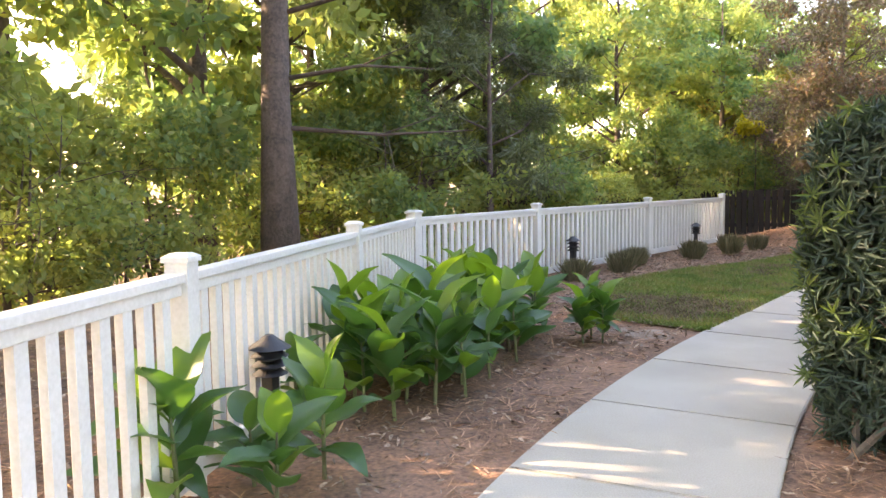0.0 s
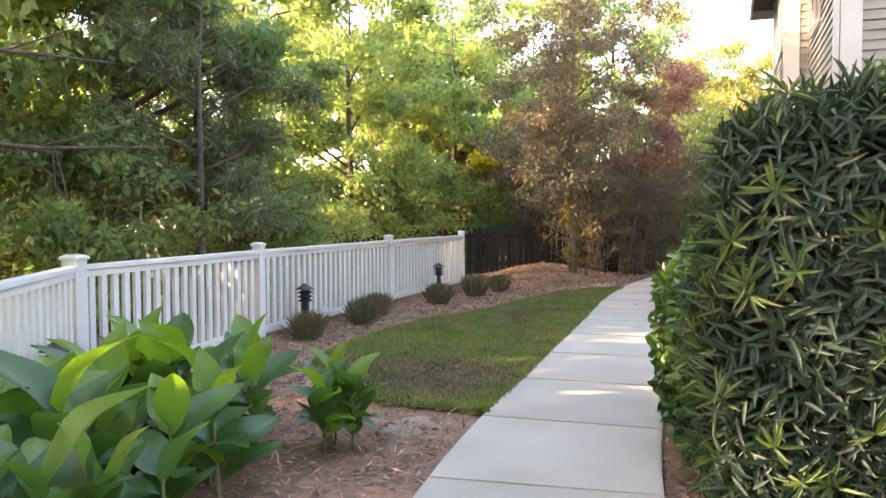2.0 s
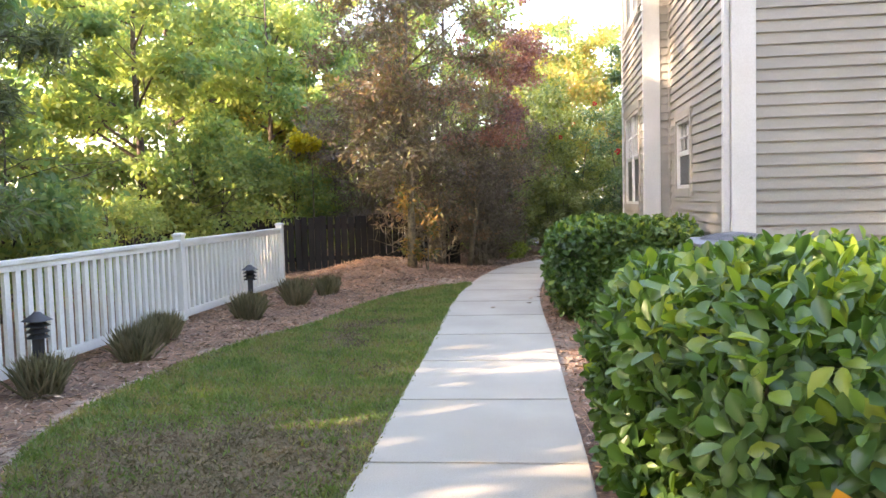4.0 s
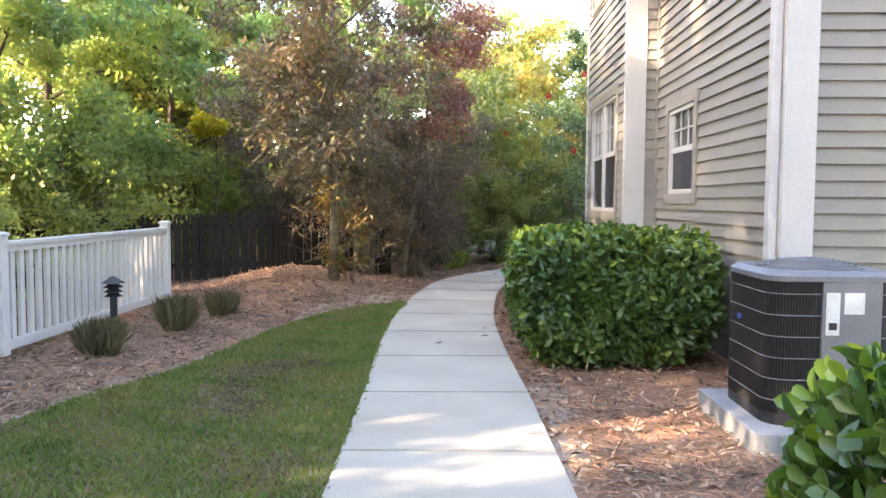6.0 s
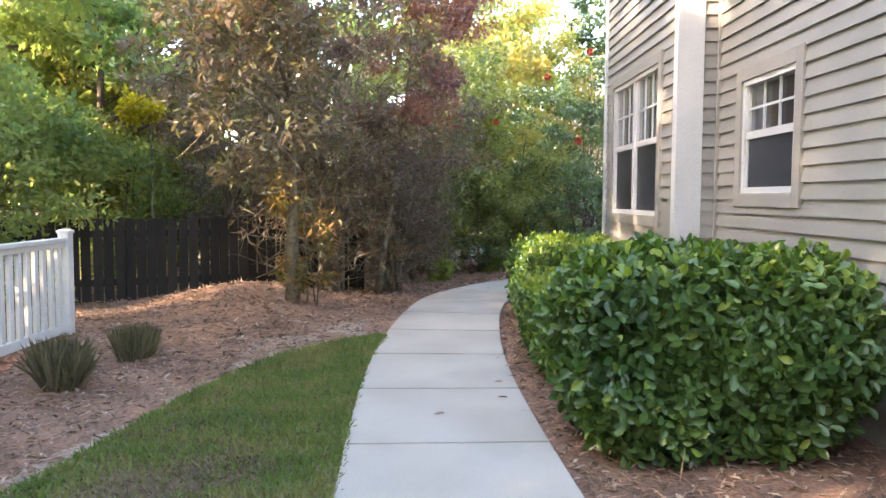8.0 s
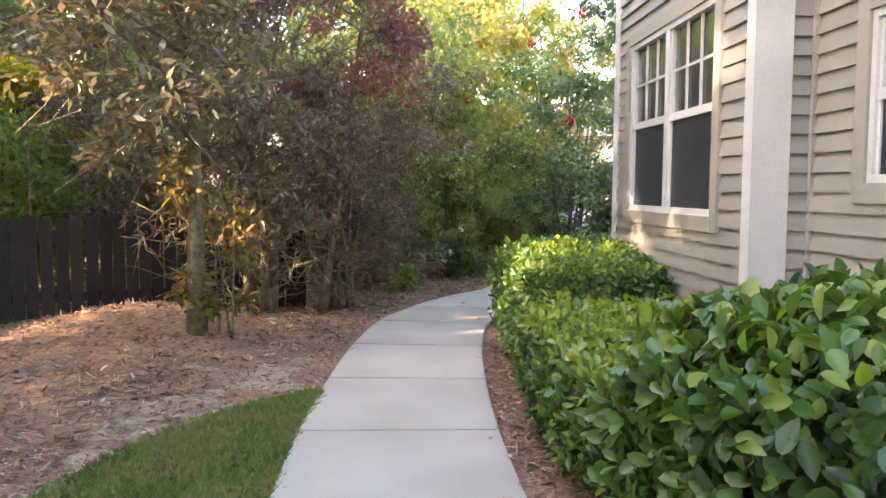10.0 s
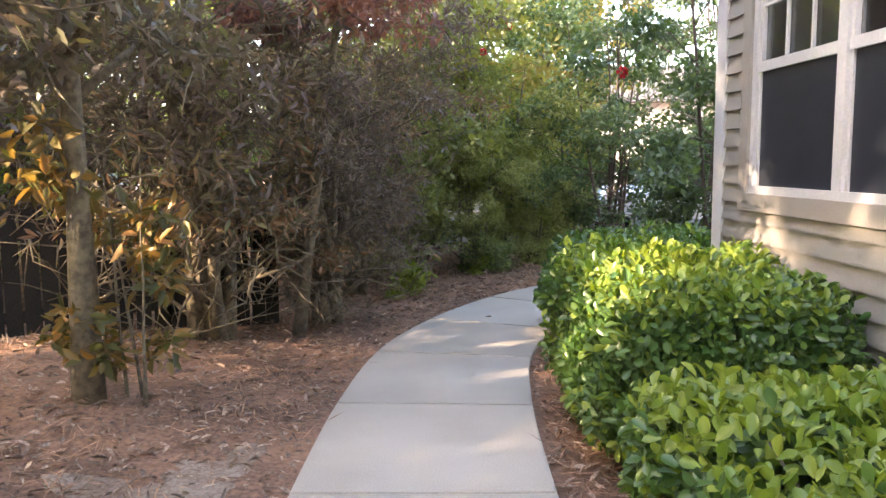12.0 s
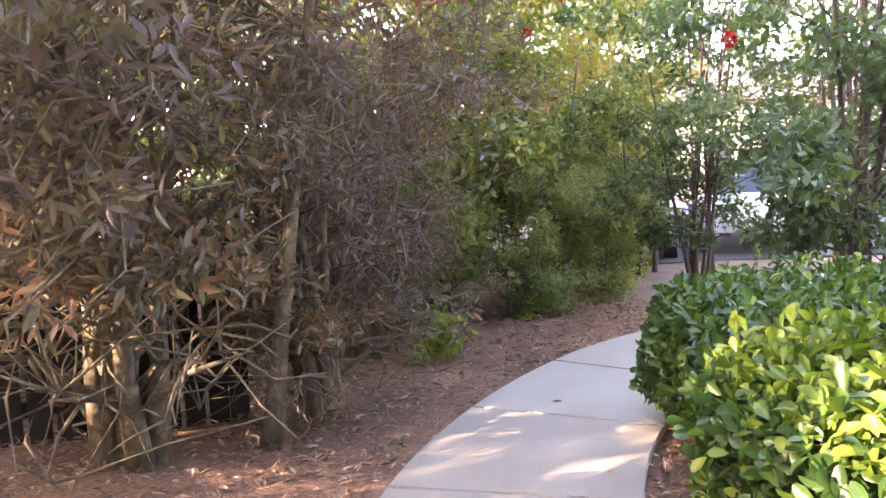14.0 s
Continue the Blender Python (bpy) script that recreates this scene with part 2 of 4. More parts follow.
def box(bm, x0, x1, y0, y1, z0, z1, bevel=0.0):
    r = bmesh.ops.create_cube(bm, size=1, matrix=Matrix.LocRotScale(((x0 + x1) / 2, (y0 + y1) / 2, (z0 + z1) / 2), None, (x1 - x0, y1 - y0, z1 - z0)))
    if bevel:
        es = list({e for v in r["verts"] for e in v.link_edges})
        bmesh.ops.bevel(bm, geom=es, offset=bevel, segments=2, affect="EDGES", profile=0.6)
    return bm


def boxes(*bs, bevel=0.0):
    bm = bmesh.new()
    for b in bs:
        box(bm, *b, bevel=bevel)
    return bm


def tube(bm, pts, radii, sides=7):
    rings = []
    for i, (p, r) in enumerate(zip(pts, radii)):
        p = Vector(p)
        d = Vector(pts[min(i + 1, len(pts) - 1)]) - Vector(pts[max(i - 1, 0)])
        q = Vector((0, 0, 1)).rotation_difference(d)
        rings.append([bm.verts.new(p + q @ Vector((r * math.cos(a), r * math.sin(a), 0))) for a in [2 * math.pi * k / sides for k in range(sides)]])
    for a, b in zip(rings, rings[1:]):
        for k in range(sides):
            bm.faces.new((a[k], a[(k + 1) % sides], b[(k + 1) % sides], b[k]))
    bm.faces.new(rings[-1])
    bm.faces.new(rings[0][::-1])
    return bm


def mesh_np(name, verts, faces):
    """A mesh out of arrays: verts n x 3, faces m x k."""
    me = bpy.data.meshes.new(name)
    k = faces.shape[1]
    me.vertices.add(len(verts)), me.loops.add(faces.size), me.polygons.add(len(faces))
    me.vertices.foreach_set("co", verts.astype(np.float32).ravel())
    me.loops.foreach_set("vertex_index", faces.astype(np.int32).ravel())
    me.polygons.foreach_set("loop_start", np.arange(0, faces.size, k, dtype=np.int32))
    me.update(calc_edges=True)
    return me


def unit(v):
    return v / np.maximum(np.linalg.norm(v, axis=1, keepdims=True), 1e-6)


def leaf_mesh(name, pos, along, face, length, width, fold=0.18, curl=0.15):
    """Leaves at pos, each pointing along and turned towards face: two halves folded on the midrib, six corners."""
    n = len(pos)
    a = unit(along)
    s = unit(np.cross(a, face))
    u = np.cross(s, a)
    L, W = np.broadcast_to(length, n)[:, None], np.broadcast_to(width, n)[:, None]
    p0, tip = pos, pos + a * L - u * L * curl
    l1, r1 = pos + a * L * 0.32 - s * W * 0.5 + u * W * fold, pos + a * L * 0.32 + s * W * 0.5 + u * W * fold
    l2, r2 = pos + a * L * 0.7 - s * W * 0.38 + u * W * fold - u * L * curl * 0.4, pos + a * L * 0.7 + s * W * 0.38 + u * W * fold - u * L * curl * 0.4
    v = np.stack([p0, l1, l2, tip, r2, r1], 1).reshape(-1, 3)
    f = np.arange(n)[:, None] * 6 + np.array([[0, 3, 2, 1]])
    g = np.arange(n)[:, None] * 6 + np.array([[0, 5, 4, 3]])
    return mesh_np(name, v, np.concatenate([f, g]))


def round_leaves(name, pos, along, face, length, width, fold=0.2, curl=0.2):
    """Broad blunt leaves, widest past the middle, folded on the midrib: eight corners each."""
    n = len(pos)
    a = unit(along)
    s = unit(np.cross(a, face))
    u = np.cross(s, a)
    L, W = np.broadcast_to(length, n)[:, None], np.broadcast_to(width, n)[:, None]

    def at(t, w, side):
        return pos + a * L * t + s * W * w * side + u * (W * w * 2 * fold - L * curl * t * t)

    ring = [pos, at(0.28, 0.30, -1), at(0.62, 0.5, -1), at(0.88, 0.32, -1), at(1.0, 0.0, 1), at(0.88, 0.32, 1), at(0.62, 0.5, 1), at(0.28, 0.30, 1)]
    v = np.stack(ring, 1).reshape(-1, 3)
    k = np.arange(n)[:, None] * 8
    return mesh_np(name, v, np.concatenate([k + np.array([[0, 4, 3, 2, 1]]), k + np.array([[0, 7, 6, 5, 4]])]))


def quad_leaves(name, pos, along, face, length, width):
    """Small far leaves: one diamond each."""
    n = len(pos)
    a = unit(along)
    s = unit(np.cross(a, face))
    L, W = np.broadcast_to(length, n)[:, None], np.broadcast_to(width, n)[:, None]
    v = np.stack([pos, pos + a * L * 0.45 - s * W * 0.5, pos + a * L, pos + a * L * 0.45 + s * W * 0.5], 1).reshape(-1, 3)
    return mesh_np(name, v, np.arange(n * 4).reshape(-1, 4))


def rnd_dirs(rs, n, up=0.0):
    v = rs.normal(size=(n, 3))
    v[:, 2] += up
    return unit(v)


def spline(pts, n):
    """A smooth line through points, n samples a stretch."""
    P = [np.array(p, float) for p in pts]
    P = [2 * P[0] - P[1]] + P + [2 * P[-1] - P[-2]]
    out = []
    for i in range(1, len(P) - 2):
        for k in range(n):
            t = k / n
            a, b, c, d = P[i - 1], P[i], P[i + 1], P[i + 2]
            out.append(0.5 * (2 * b + (c - a) * t + (2 * a - 5 * b + 4 * c - d) * t * t + (3 * b - a - 3 * c + d) * t ** 3))
    out.append(P[-2])
    return np.array(out)


# ---- ground, lawn, footpath ----
def gz(x, y):
    """The ground's height, with the low mulch mounds."""
    h = -0.045 + 0.03 * noise.noise((x * 0.5, y * 0.5, 0)) + 0.012 * noise.noise((x * 2.1, y * 2.1, 3))
    h += 0.33 * math.exp(-((x + 3.7) ** 2 / 1.3 + (y - 19.1) ** 2 / 2.8)) + 0.05 * math.exp(-((x + 2.6) ** 2 + (y - 5.0) ** 2) / 3.0)
    return h


EDGE_L = spline([(3.2, -3.2), (1.9, -1.5), (1.0, -0.2), (0.2, 0.9), (-0.45, 2.0), (-0.85, 2.9), (-1.10, 3.72), (-1.36, 4.98), (-1.53, 6.2), (-1.63, 7.45), (-1.66, 8.77), (-1.715, 10.1),
                 (-1.76, 11.4), (-1.81, 12.65), (-1.88, 14.0), (-1.925, 15.35), (-1.92, 16.6), (-1.85, 17.9), (-1.74, 19.1), (-1.53, 20.3), (-1.12, 21.35), (-0.55, 22.3), (0.1, 23.05),
                 (1.0, 23.7), (2.2, 24.2), (4.0, 24.5), (7.0, 24.6)], 10)
WIDE = 1.17


def edge_frames():
    d = np.gradient(EDGE_L, axis=0)
    d /= np.linalg.norm(d, axis=1, keepdims=True)
    return EDGE_L + np.stack([d[:, 1], -d[:, 0]], 1) * WIDE


EDGE_R = edge_frames()


def on_path(x, y, pad=0.0):
    i = int(np.argmin((EDGE_L[:, 0] + EDGE_R[:, 0] - 2 * x) ** 2 + (EDGE_L[:, 1] + EDGE_R[:, 1] - 2 * y) ** 2))
    c = (EDGE_L[i] + EDGE_R[i]) / 2
    return (c[0] - x) ** 2 + (c[1] - y) ** 2 < (WIDE / 2 + pad) ** 2


def build_ground():
    xs, ys = np.arange(-16, 12.01, 0.25), np.arange(-8, 34.01, 0.25)
    vs, fs = [], []
    for y in ys:
        for x in xs:
            edge = x in (xs[0], xs[-1]) or y in (ys[0], ys[-1])
            vs.append((x, y, -0.05 if edge else gz(x, y)))
    w = len(xs)
    for j in range(len(ys) - 1):
        for i in range(w - 1):
            a = j * w + i
            fs.append((a, a + 1, a + w + 1, a + w))
    c = [0, w - 1, len(vs) - 1, len(vs) - w]
    far = [len(vs) + k for k in range(4)]
    vs += [(-600, -600, -0.05), (600, -600, -0.05), (600, 600, -0.05), (-600, 600, -0.05)]
    for k in range(4):
        fs.append((far[k], far[(k + 1) % 4], c[(k + 1) % 4], c[k]))
    tagged(part("ground", (vs, fs), M_GROUND, smooth=True), "reddish brown pine mulch and bare earth", "ground", kind="structure")


build_ground()

LAWN_L = spline([(-1.64, 7.62), (-2.1, 7.6), (-2.6, 7.7), (-3.2, 8.15), (-3.62, 8.8), (-3.84, 9.7), (-3.86, 10.9), (-3.7, 12.2), (-3.32, 13.3), (-3.08, 14.9), (-2.72, 16.3), (-2.3, 16.95), (-1.94, 17.25)], 8)


def lawn_left(y):
    ys, xs = LAWN_L[:, 1], LAWN_L[:, 0]
    return float(np.interp(y, ys, xs))


def path_left(y):
    k = (EDGE_L[:, 1] > 3) & (EDGE_L[:, 1] < 22)
    return float(np.interp(y, EDGE_L[k, 1], EDGE_L[k, 0]))


def build_lawn():
    vs, fs, n = [], [], 14
    ys = np.linspace(7.6, 17.25, 60)
    for y in ys:
        a, b = lawn_left(y), path_left(y) - 0.01
        for i in range(n + 1):
            x = a + (b - a) * i / n
            vs.append((x, y, max(gz(x, y) + 0.012, -0.012) if 0 < i else gz(x, y) - 0.01))
    for j in range(len(ys) - 1):
        for i in range(n):
            p = j * (n + 1) + i
            fs.append((p, p + 1, p + n + 2, p + n + 1))
    tagged(part("lawn", (vs, fs), M_SOIL, smooth=True), "short green lawn with thin brown patches", "lawn", kind="structure")
    rs = np.random.RandomState(5)
    N = 150000
    y = rs.uniform(7.58, 17.3, N)
    a = np.array([lawn_left(v) for v in y]) - 0.05
    b = np.array([path_left(v) for v in y]) + 0.01
    x = a + (b - a) * rs.rand(N)
    thin = np.exp(-(((x + 2.5) / 0.95) ** 2 + ((y - 8.75) / 0.95) ** 2) ** 2) * 0.97 + np.exp(-(((x + 2.6) / 0.5) ** 2 + ((y - 12.9) / 1.7) ** 2)) * 0.6
    nz = np.array([noise.noise((p * 1.6, q * 1.6, 9)) + 0.5 * noise.noise((p * 5.0, q * 5.0, 2)) for p, q in zip(x, y)])
    bare = rs.rand(N) < np.clip(thin + 0.6 * np.maximum(nz, 0) + 0.25 * nz * (thin > 0.2), 0, 0.95)
    dry = bare & (rs.rand(N) < 0.6)
    keep = ~bare
    dx, dy = x[dry], y[dry]
    dp = np.stack([dx, dy, [max(gz(p, q) + 0.012, -0.014) + 0.002 for p, q in zip(dx, dy)]], 1)
    dal = rnd_dirs(rs, len(dx), 0.25)
    dal[:, 2] = np.abs(dal[:, 2]) * 0.6
    ob = part("dry_grass", quad_leaves("dry_grass", dp, dal, rnd_dirs(rs, len(dx), 1.0), rs.uniform(0.02, 0.06, len(dx)), rs.uniform(0.004, 0.011, len(dx))), L_DEADGRASS)
    tagged(ob, "dead brown grass in the lawn's thin patches", "dry grass", kind="stuff")
    x, y = x[keep], y[keep]
    z = np.array([max(gz(p, q) + 0.012, -0.014) for p, q in zip(x, y)]) - 0.004
    pos = np.stack([x, y, z], 1)
    al = rnd_dirs(rs, len(x), 0.6)
    al[:, 2] = np.abs(al[:, 2])
    ob = part("lawn_grass", quad_leaves("lawn_grass", pos, al, rnd_dirs(rs, len(x)), rs.uniform(0.022, 0.06, len(x)) * (1 + 0.7 * (rs.rand(len(x)) < 0.06)), rs.uniform(0.006, 0.015, len(x))), L_GRASS)
    tagged(ob, "short green grass blades of the lawn", "grass", kind="stuff")


build_lawn()


def build_sand():
    """Bare sandy earth along the lawn's rim and before it."""
    for pts, wid, seed in ((LAWN_L[22:], 0.36, 1), (spline([(-2.95, 15.9), (-2.75, 16.8), (-2.35, 17.4), (-1.98, 18.3)], 8), 0.6, 6), (spline([(-1.75, 7.25), (-2.1, 7.3), (-2.5, 7.35)], 6), 0.5, 2), (spline([(-0.5, 10.9), (-0.42, 12.2), (-0.35, 13.2)], 6), 0.4, 3)):
        vs, fs, k = [], [], 16
        pts = spline(pts, 4)
        d = np.gradient(pts, axis=0)
        d /= np.linalg.norm(d, axis=1, keepdims=True)
        for i, (p, q) in enumerate(zip(pts, d)):
            w = 1.5 * wid * max(0.12, 0.75 + 1.5 * noise.noise((i * 0.08, seed, 0))) * math.sin(math.pi * (i + 0.5) / len(pts)) ** 0.5
            for j in range(k + 1):
                o = (j / k - 0.5) * w
                x, y = p[0] - q[1] * (o + wid * 0.2), p[1] + q[0] * (o + wid * 0.2)
                rise = 0.02 * (1 - (2 * j / k - 1) ** 2) - 0.010 + 0.016 * noise.noise((x * 5, y * 5, seed)) + 0.012 * noise.noise((x * 14, y * 14, seed))
                vs.append((x, y, gz(x, y) + (rise if 0 < j < k and 0 < i < len(pts) - 1 else -0.03)))
        for i in range(len(pts) - 1):
            for j in range(k):
                a = i * (k + 1) + j
                fs.append((a, a + 1, a + k + 2, a + k + 1))
        tagged(part("bare_earth", (vs, fs), M_SAND, smooth=True), "pale bare sandy earth beside the lawn and path", "earth", kind="structure")


build_sand()


def build_path():
    path = tagged(part("pavement", boxes((-0.01, 0.01, 0, 0.02, -0.2, -0.19)), M_JOINT), "pale concrete garden footpath in square slabs", "footpath", kind="structure")
    s = np.concatenate([[0], np.cumsum(np.linalg.norm(np.diff(EDGE_L, axis=0), axis=1))])
    i0 = int(np.argmin(np.abs(EDGE_L[:, 1] - 3.72) + np.abs(EDGE_L[:, 0] + 1.1)))
    start, step, gap = s[i0] - 6 * 1.275, 1.275, 0.008
    while start + step < s[-1]:
        bm = bmesh.new()
        rows = []
        for k in range(7):
            t = start + gap + (step - 2 * gap) * k / 6
            pl = [np.interp(t, s, EDGE_L[:, c]) for c in (0, 1)]
            pr = [np.interp(t, s, EDGE_R[:, c]) for c in (0, 1)]
            rows.append([bm.verts.new((x, y, z)) for (x, y), z in ((pl, 0), (pr, 0), (pr, -0.12), (pl, -0.12))])
        for a, b in zip(rows, rows[1:]):
            for k in range(4):
                bm.faces.new((a[k], a[(k + 1) % 4], b[(k + 1) % 4], b[k]))
        bm.faces.new(rows[0]), bm.faces.new(rows[-1][::-1])
        bmesh.ops.recalc_face_normals(bm, faces=bm.faces)
        es = [e for e in bm.edges if all(v.co.z > -0.01 for v in e.verts) and len([f for f in e.link_faces if abs(f.normal.z) < 0.5]) == 1]
        bmesh.ops.bevel(bm, geom=es, offset=0.007, segments=2, affect="EDGES")
        part("slab", bm, M_CONCRETE, path)
        start += step


build_path()


def build_litter():
    rs = np.random.RandomState(11)

    def spots(n, keep):
        out = []
        while len(out) < n:
            x, y = rs.uniform(-6.5, 1.2), rs.uniform(2.0, 25)
            inlawn = 7.6 < y < 17.3 and lawn_left(y) < x < path_left(y)
            if inlawn or on_path(x, y, 0.02) or not keep(x, y):
                continue
            out.append((x, y, gz(x, y) + rs.uniform(0.008, 0.03)))
        return np.array(out)

    p = spots(75000, lambda x, y: noise.noise((x * 0.8, y * 0.8, 5)) + 0.5 > rs.rand() * 0.9)
    al = rnd_dirs(rs, len(p))
    al[:, 2] *= 0.12
    up = np.tile((0.0, 0.0, 1.0), (len(p), 1)) + rs.normal(size=(len(p), 3)) * 0.3
    tagged(part("pine_straw", quad_leaves("pine_straw", p, al, up, rs.uniform(0.06, 0.2, len(p)), rs.uniform(0.004, 0.011, len(p))), M_STRAW), "loose brown pine straw on the mulch", "pine straw", kind="stuff")
    p = spots(30000, lambda x, y: y > 8 or rs.rand() < 0.4)
    al = rnd_dirs(rs, len(p))
    al[:, 2] *= 0.25
    up = np.tile((0.0, 0.0, 1.0), (len(p), 1)) + rs.normal(size=(len(p), 3)) * 0.35
    tagged(part("fallen_leaves", leaf_mesh("fallen_leaves", p + np.array((0, 0, 0.008)), al, up, rs.uniform(0.025, 0.09, len(p)), rs.uniform(0.008, 0.026, len(p))), M_DRYLEAF), "dry brown fallen leaves on the mulch", "fallen leaves", kind="stuff")
    for x, y, r in ((-0.59, 21.41, 20), (-0.5, 20.22, 70), (-0.93, 14.9, 10), (-0.75, 15.9, 120), (-0.62, 14.7, 40), (-0.83, 16.2, 75), (-1.3, 14.5, 200), (-0.85, 15.35, 160), (-0.72, 17.1, 30)):
        v = np.random.RandomState(r)
        me = leaf_mesh("fallen_leaf", np.array([[0.0, 0, 0.003]]), np.array([[1.0, 0, 0.05]]), np.array([[0.0, 0.2, 1]]), 0.055 + 0.03 * v.rand(), 0.03)
        ob = part("fallen_leaf", me, M_DRYLEAF, m=pose(x, y, 0.002, 0, 0, r))
        tagged(ob, "dry brown leaf lying on the concrete path", "leaf", "leaves on the path")


def build_twigs():
    rs = random.Random(31)
    for k in range(16):
        x, y = (rs.uniform(-2.6, -1.8), rs.uniform(6.3, 7.5)) if k < 9 else (rs.uniform(-4.2, -2.2), rs.uniform(17.8, 20.0))
        ln = rs.uniform(0.12, 0.34)
        bm = tube(bmesh.new(), [(0, 0, 0), (ln * 0.5, rs.uniform(-0.02, 0.02), 0.006), (ln, rs.uniform(-0.03, 0.03), 0.0)], [0.005, 0.004, 0.002], 5)
        ob = part("fallen_twig", bm, M_STRAW, m=pose(x, y, gz(x, y) + 0.018, 0, 0, rs.uniform(0, 360)))
        tagged(ob, "thin pale dry twig lying on the mulch", "twig", "twigs on the mulch")
    lf = part("orange_leaf", leaf_mesh("orange_leaf", np.array([[0.0, 0, 0]]), np.array([[0.3, -0.2, -1.0]]), np.array([[-0.3, -1.0, 0.1]]), 0.085, 0.055), L_ORANGE, m=pose(-0.2, 6.3, 0.84))
    tagged(lf, "single orange leaf caught in the shrub", "leaf")


# ---- white picket fence ----
FENCE = [(0.83, -2.1), (-0.6, 0.24), (-2.03, 2.62), (-3.46, 5.0), (-4.74, 7.12), (-4.98, 9.95), (-5.04, 13.65), (-5.06, 17.3)]


def build_fence():
    f = thing("picket_fence", label="white vinyl picket fence with capped square posts", category="fence")
    post_bm = boxes((-0.053, 0.053, -0.053, 0.053, 0, 1.04), bevel=0.006)
    post_me = as_mesh("post", post_bm, M_VINYL)
    cap = bmesh.new()
    box(cap, -0.063, 0.063, -0.063, 0.063, 1.02, 1.045, 0.004)
    r = bmesh.ops.create_cone(cap, segments=4, radius1=0.084, radius2=0.05, depth=0.014, cap_ends=True, matrix=Matrix.Translation((0, 0, 1.052)) @ Matrix.Rotation(math.pi / 4, 4, "Z"))
    cap_me = as_mesh("cap", cap, M_VINYL)
    picket = as_mesh("picket", boxes((-0.032, 0.032, -0.018, 0.018, 0.09, 0.905), bevel=0.003), M_VINYL)
    for i, (x, y) in enumerate(FENCE):
        j = min(i, len(FENCE) - 2)
        a = math.degrees(math.atan2(FENCE[j + 1][1] - FENCE[j][1], FENCE[j + 1][0] - FENCE[j][0]))
        big = 1.22 if i == 4 else 1.0
        m = pose(x, y, 0, 0, 0, a) @ Matrix.Diagonal((big, big, 1.0, 1))
        p = part("post", post_me, None, f, m=m)
        part("cap", cap_me, None, p)
    for (x0, y0), (x1, y1) in zip(FENCE, FENCE[1:]):
        L = math.hypot(x1 - x0, y1 - y0)
        a = math.degrees(math.atan2(y1 - y0, x1 - x0))
        m = pose(x0, y0, 0, 0, 0, a)
        top = boxes((0.05, L - 0.05, -0.045, 0.045, 0.935, 0.975), (0.05, L - 0.05, -0.025, 0.025, 0.88, 0.935), bevel=0.006)
        part("top_rail", top, M_VINYL, f, m=m)
        part("bottom_rail", boxes((0.05, L - 0.05, -0.025, 0.025, 0.03, 0.12), bevel=0.006), M_VINYL, f, m=m)
        n = round((L - 0.2) / 0.142)
        for k in range(n):
            part("picket", picket, None, f, m=m @ pose(0.1 + (L - 0.2) * (k + 0.5) / n, 0, 0))


# ---- dark board fence ----
def build_board_fence():
    f = thing("board_fence", label="dark weathered wooden board fence with narrow gaps", category="fence")
    x0, y0, x1, y1 = -12.0, 16.8, -2.5, 21.5
    L = math.hypot(x1 - x0, y1 - y0)
    a = math.degrees(math.atan2(y1 - y0, x1 - x0))
    m = pose(x0, y0, -0.06, 0, 0, a)
    rs = random.Random(4)
    meshes = [as_mesh("board", boxes((0, 0.118, -0.01, 0.01, 0, h), bevel=0.002), M_OLDWOOD) for h in (1.14, 1.15, 1.17)]
    k = 0.0
    while k < L:
        part("board", rs.choice(meshes), None, f, m=m @ pose(k, rs.uniform(-0.004, 0.004), 0, 0, rs.uniform(-0.5, 0.5), 0))
        k += 0.118 + rs.choice((0.010, 0.016, 0.022, 0.028))
    for z in (0.25, 0.9):
        part("rail", boxes((0, L, 0.012, 0.05, z, z + 0.09)), M_OLDWOOD, f, m=m)
    k = 0.0
    while k < L:
        part("post", boxes((k, k + 0.09, 0.05, 0.14, -0.1, 1.1), bevel=0.004), M_OLDWOOD, f, m=m)
        k += 2.4


# ---- house ----
HOUSE = thing("house", 0, 0, 0, "two-storey house with taupe lap siding and white corner boards", "house")
EXPO, SIDE0, TOP = 0.118, 0.22, 5.6


def board_mesh(length, cache={}):
    key = round(length, 3)
    if key not in cache:
        L, h = length, EXPO + 0.02
        v = [(0, 0, 0), (L, 0, 0), (0, -0.026, 0), (L, -0.026, 0), (0, -0.024, 0.012), (L, -0.024, 0.012), (0, 0, h), (L, 0, h)]
        fs = [(2, 3, 5, 4), (4, 5, 7, 6), (0, 1, 3, 2), (0, 2, 4, 6), (1, 7, 5, 3), (0, 6, 7, 1)]
        cache[key] = as_mesh("siding_board", (v, fs), M_SIDING)
    return cache[key]


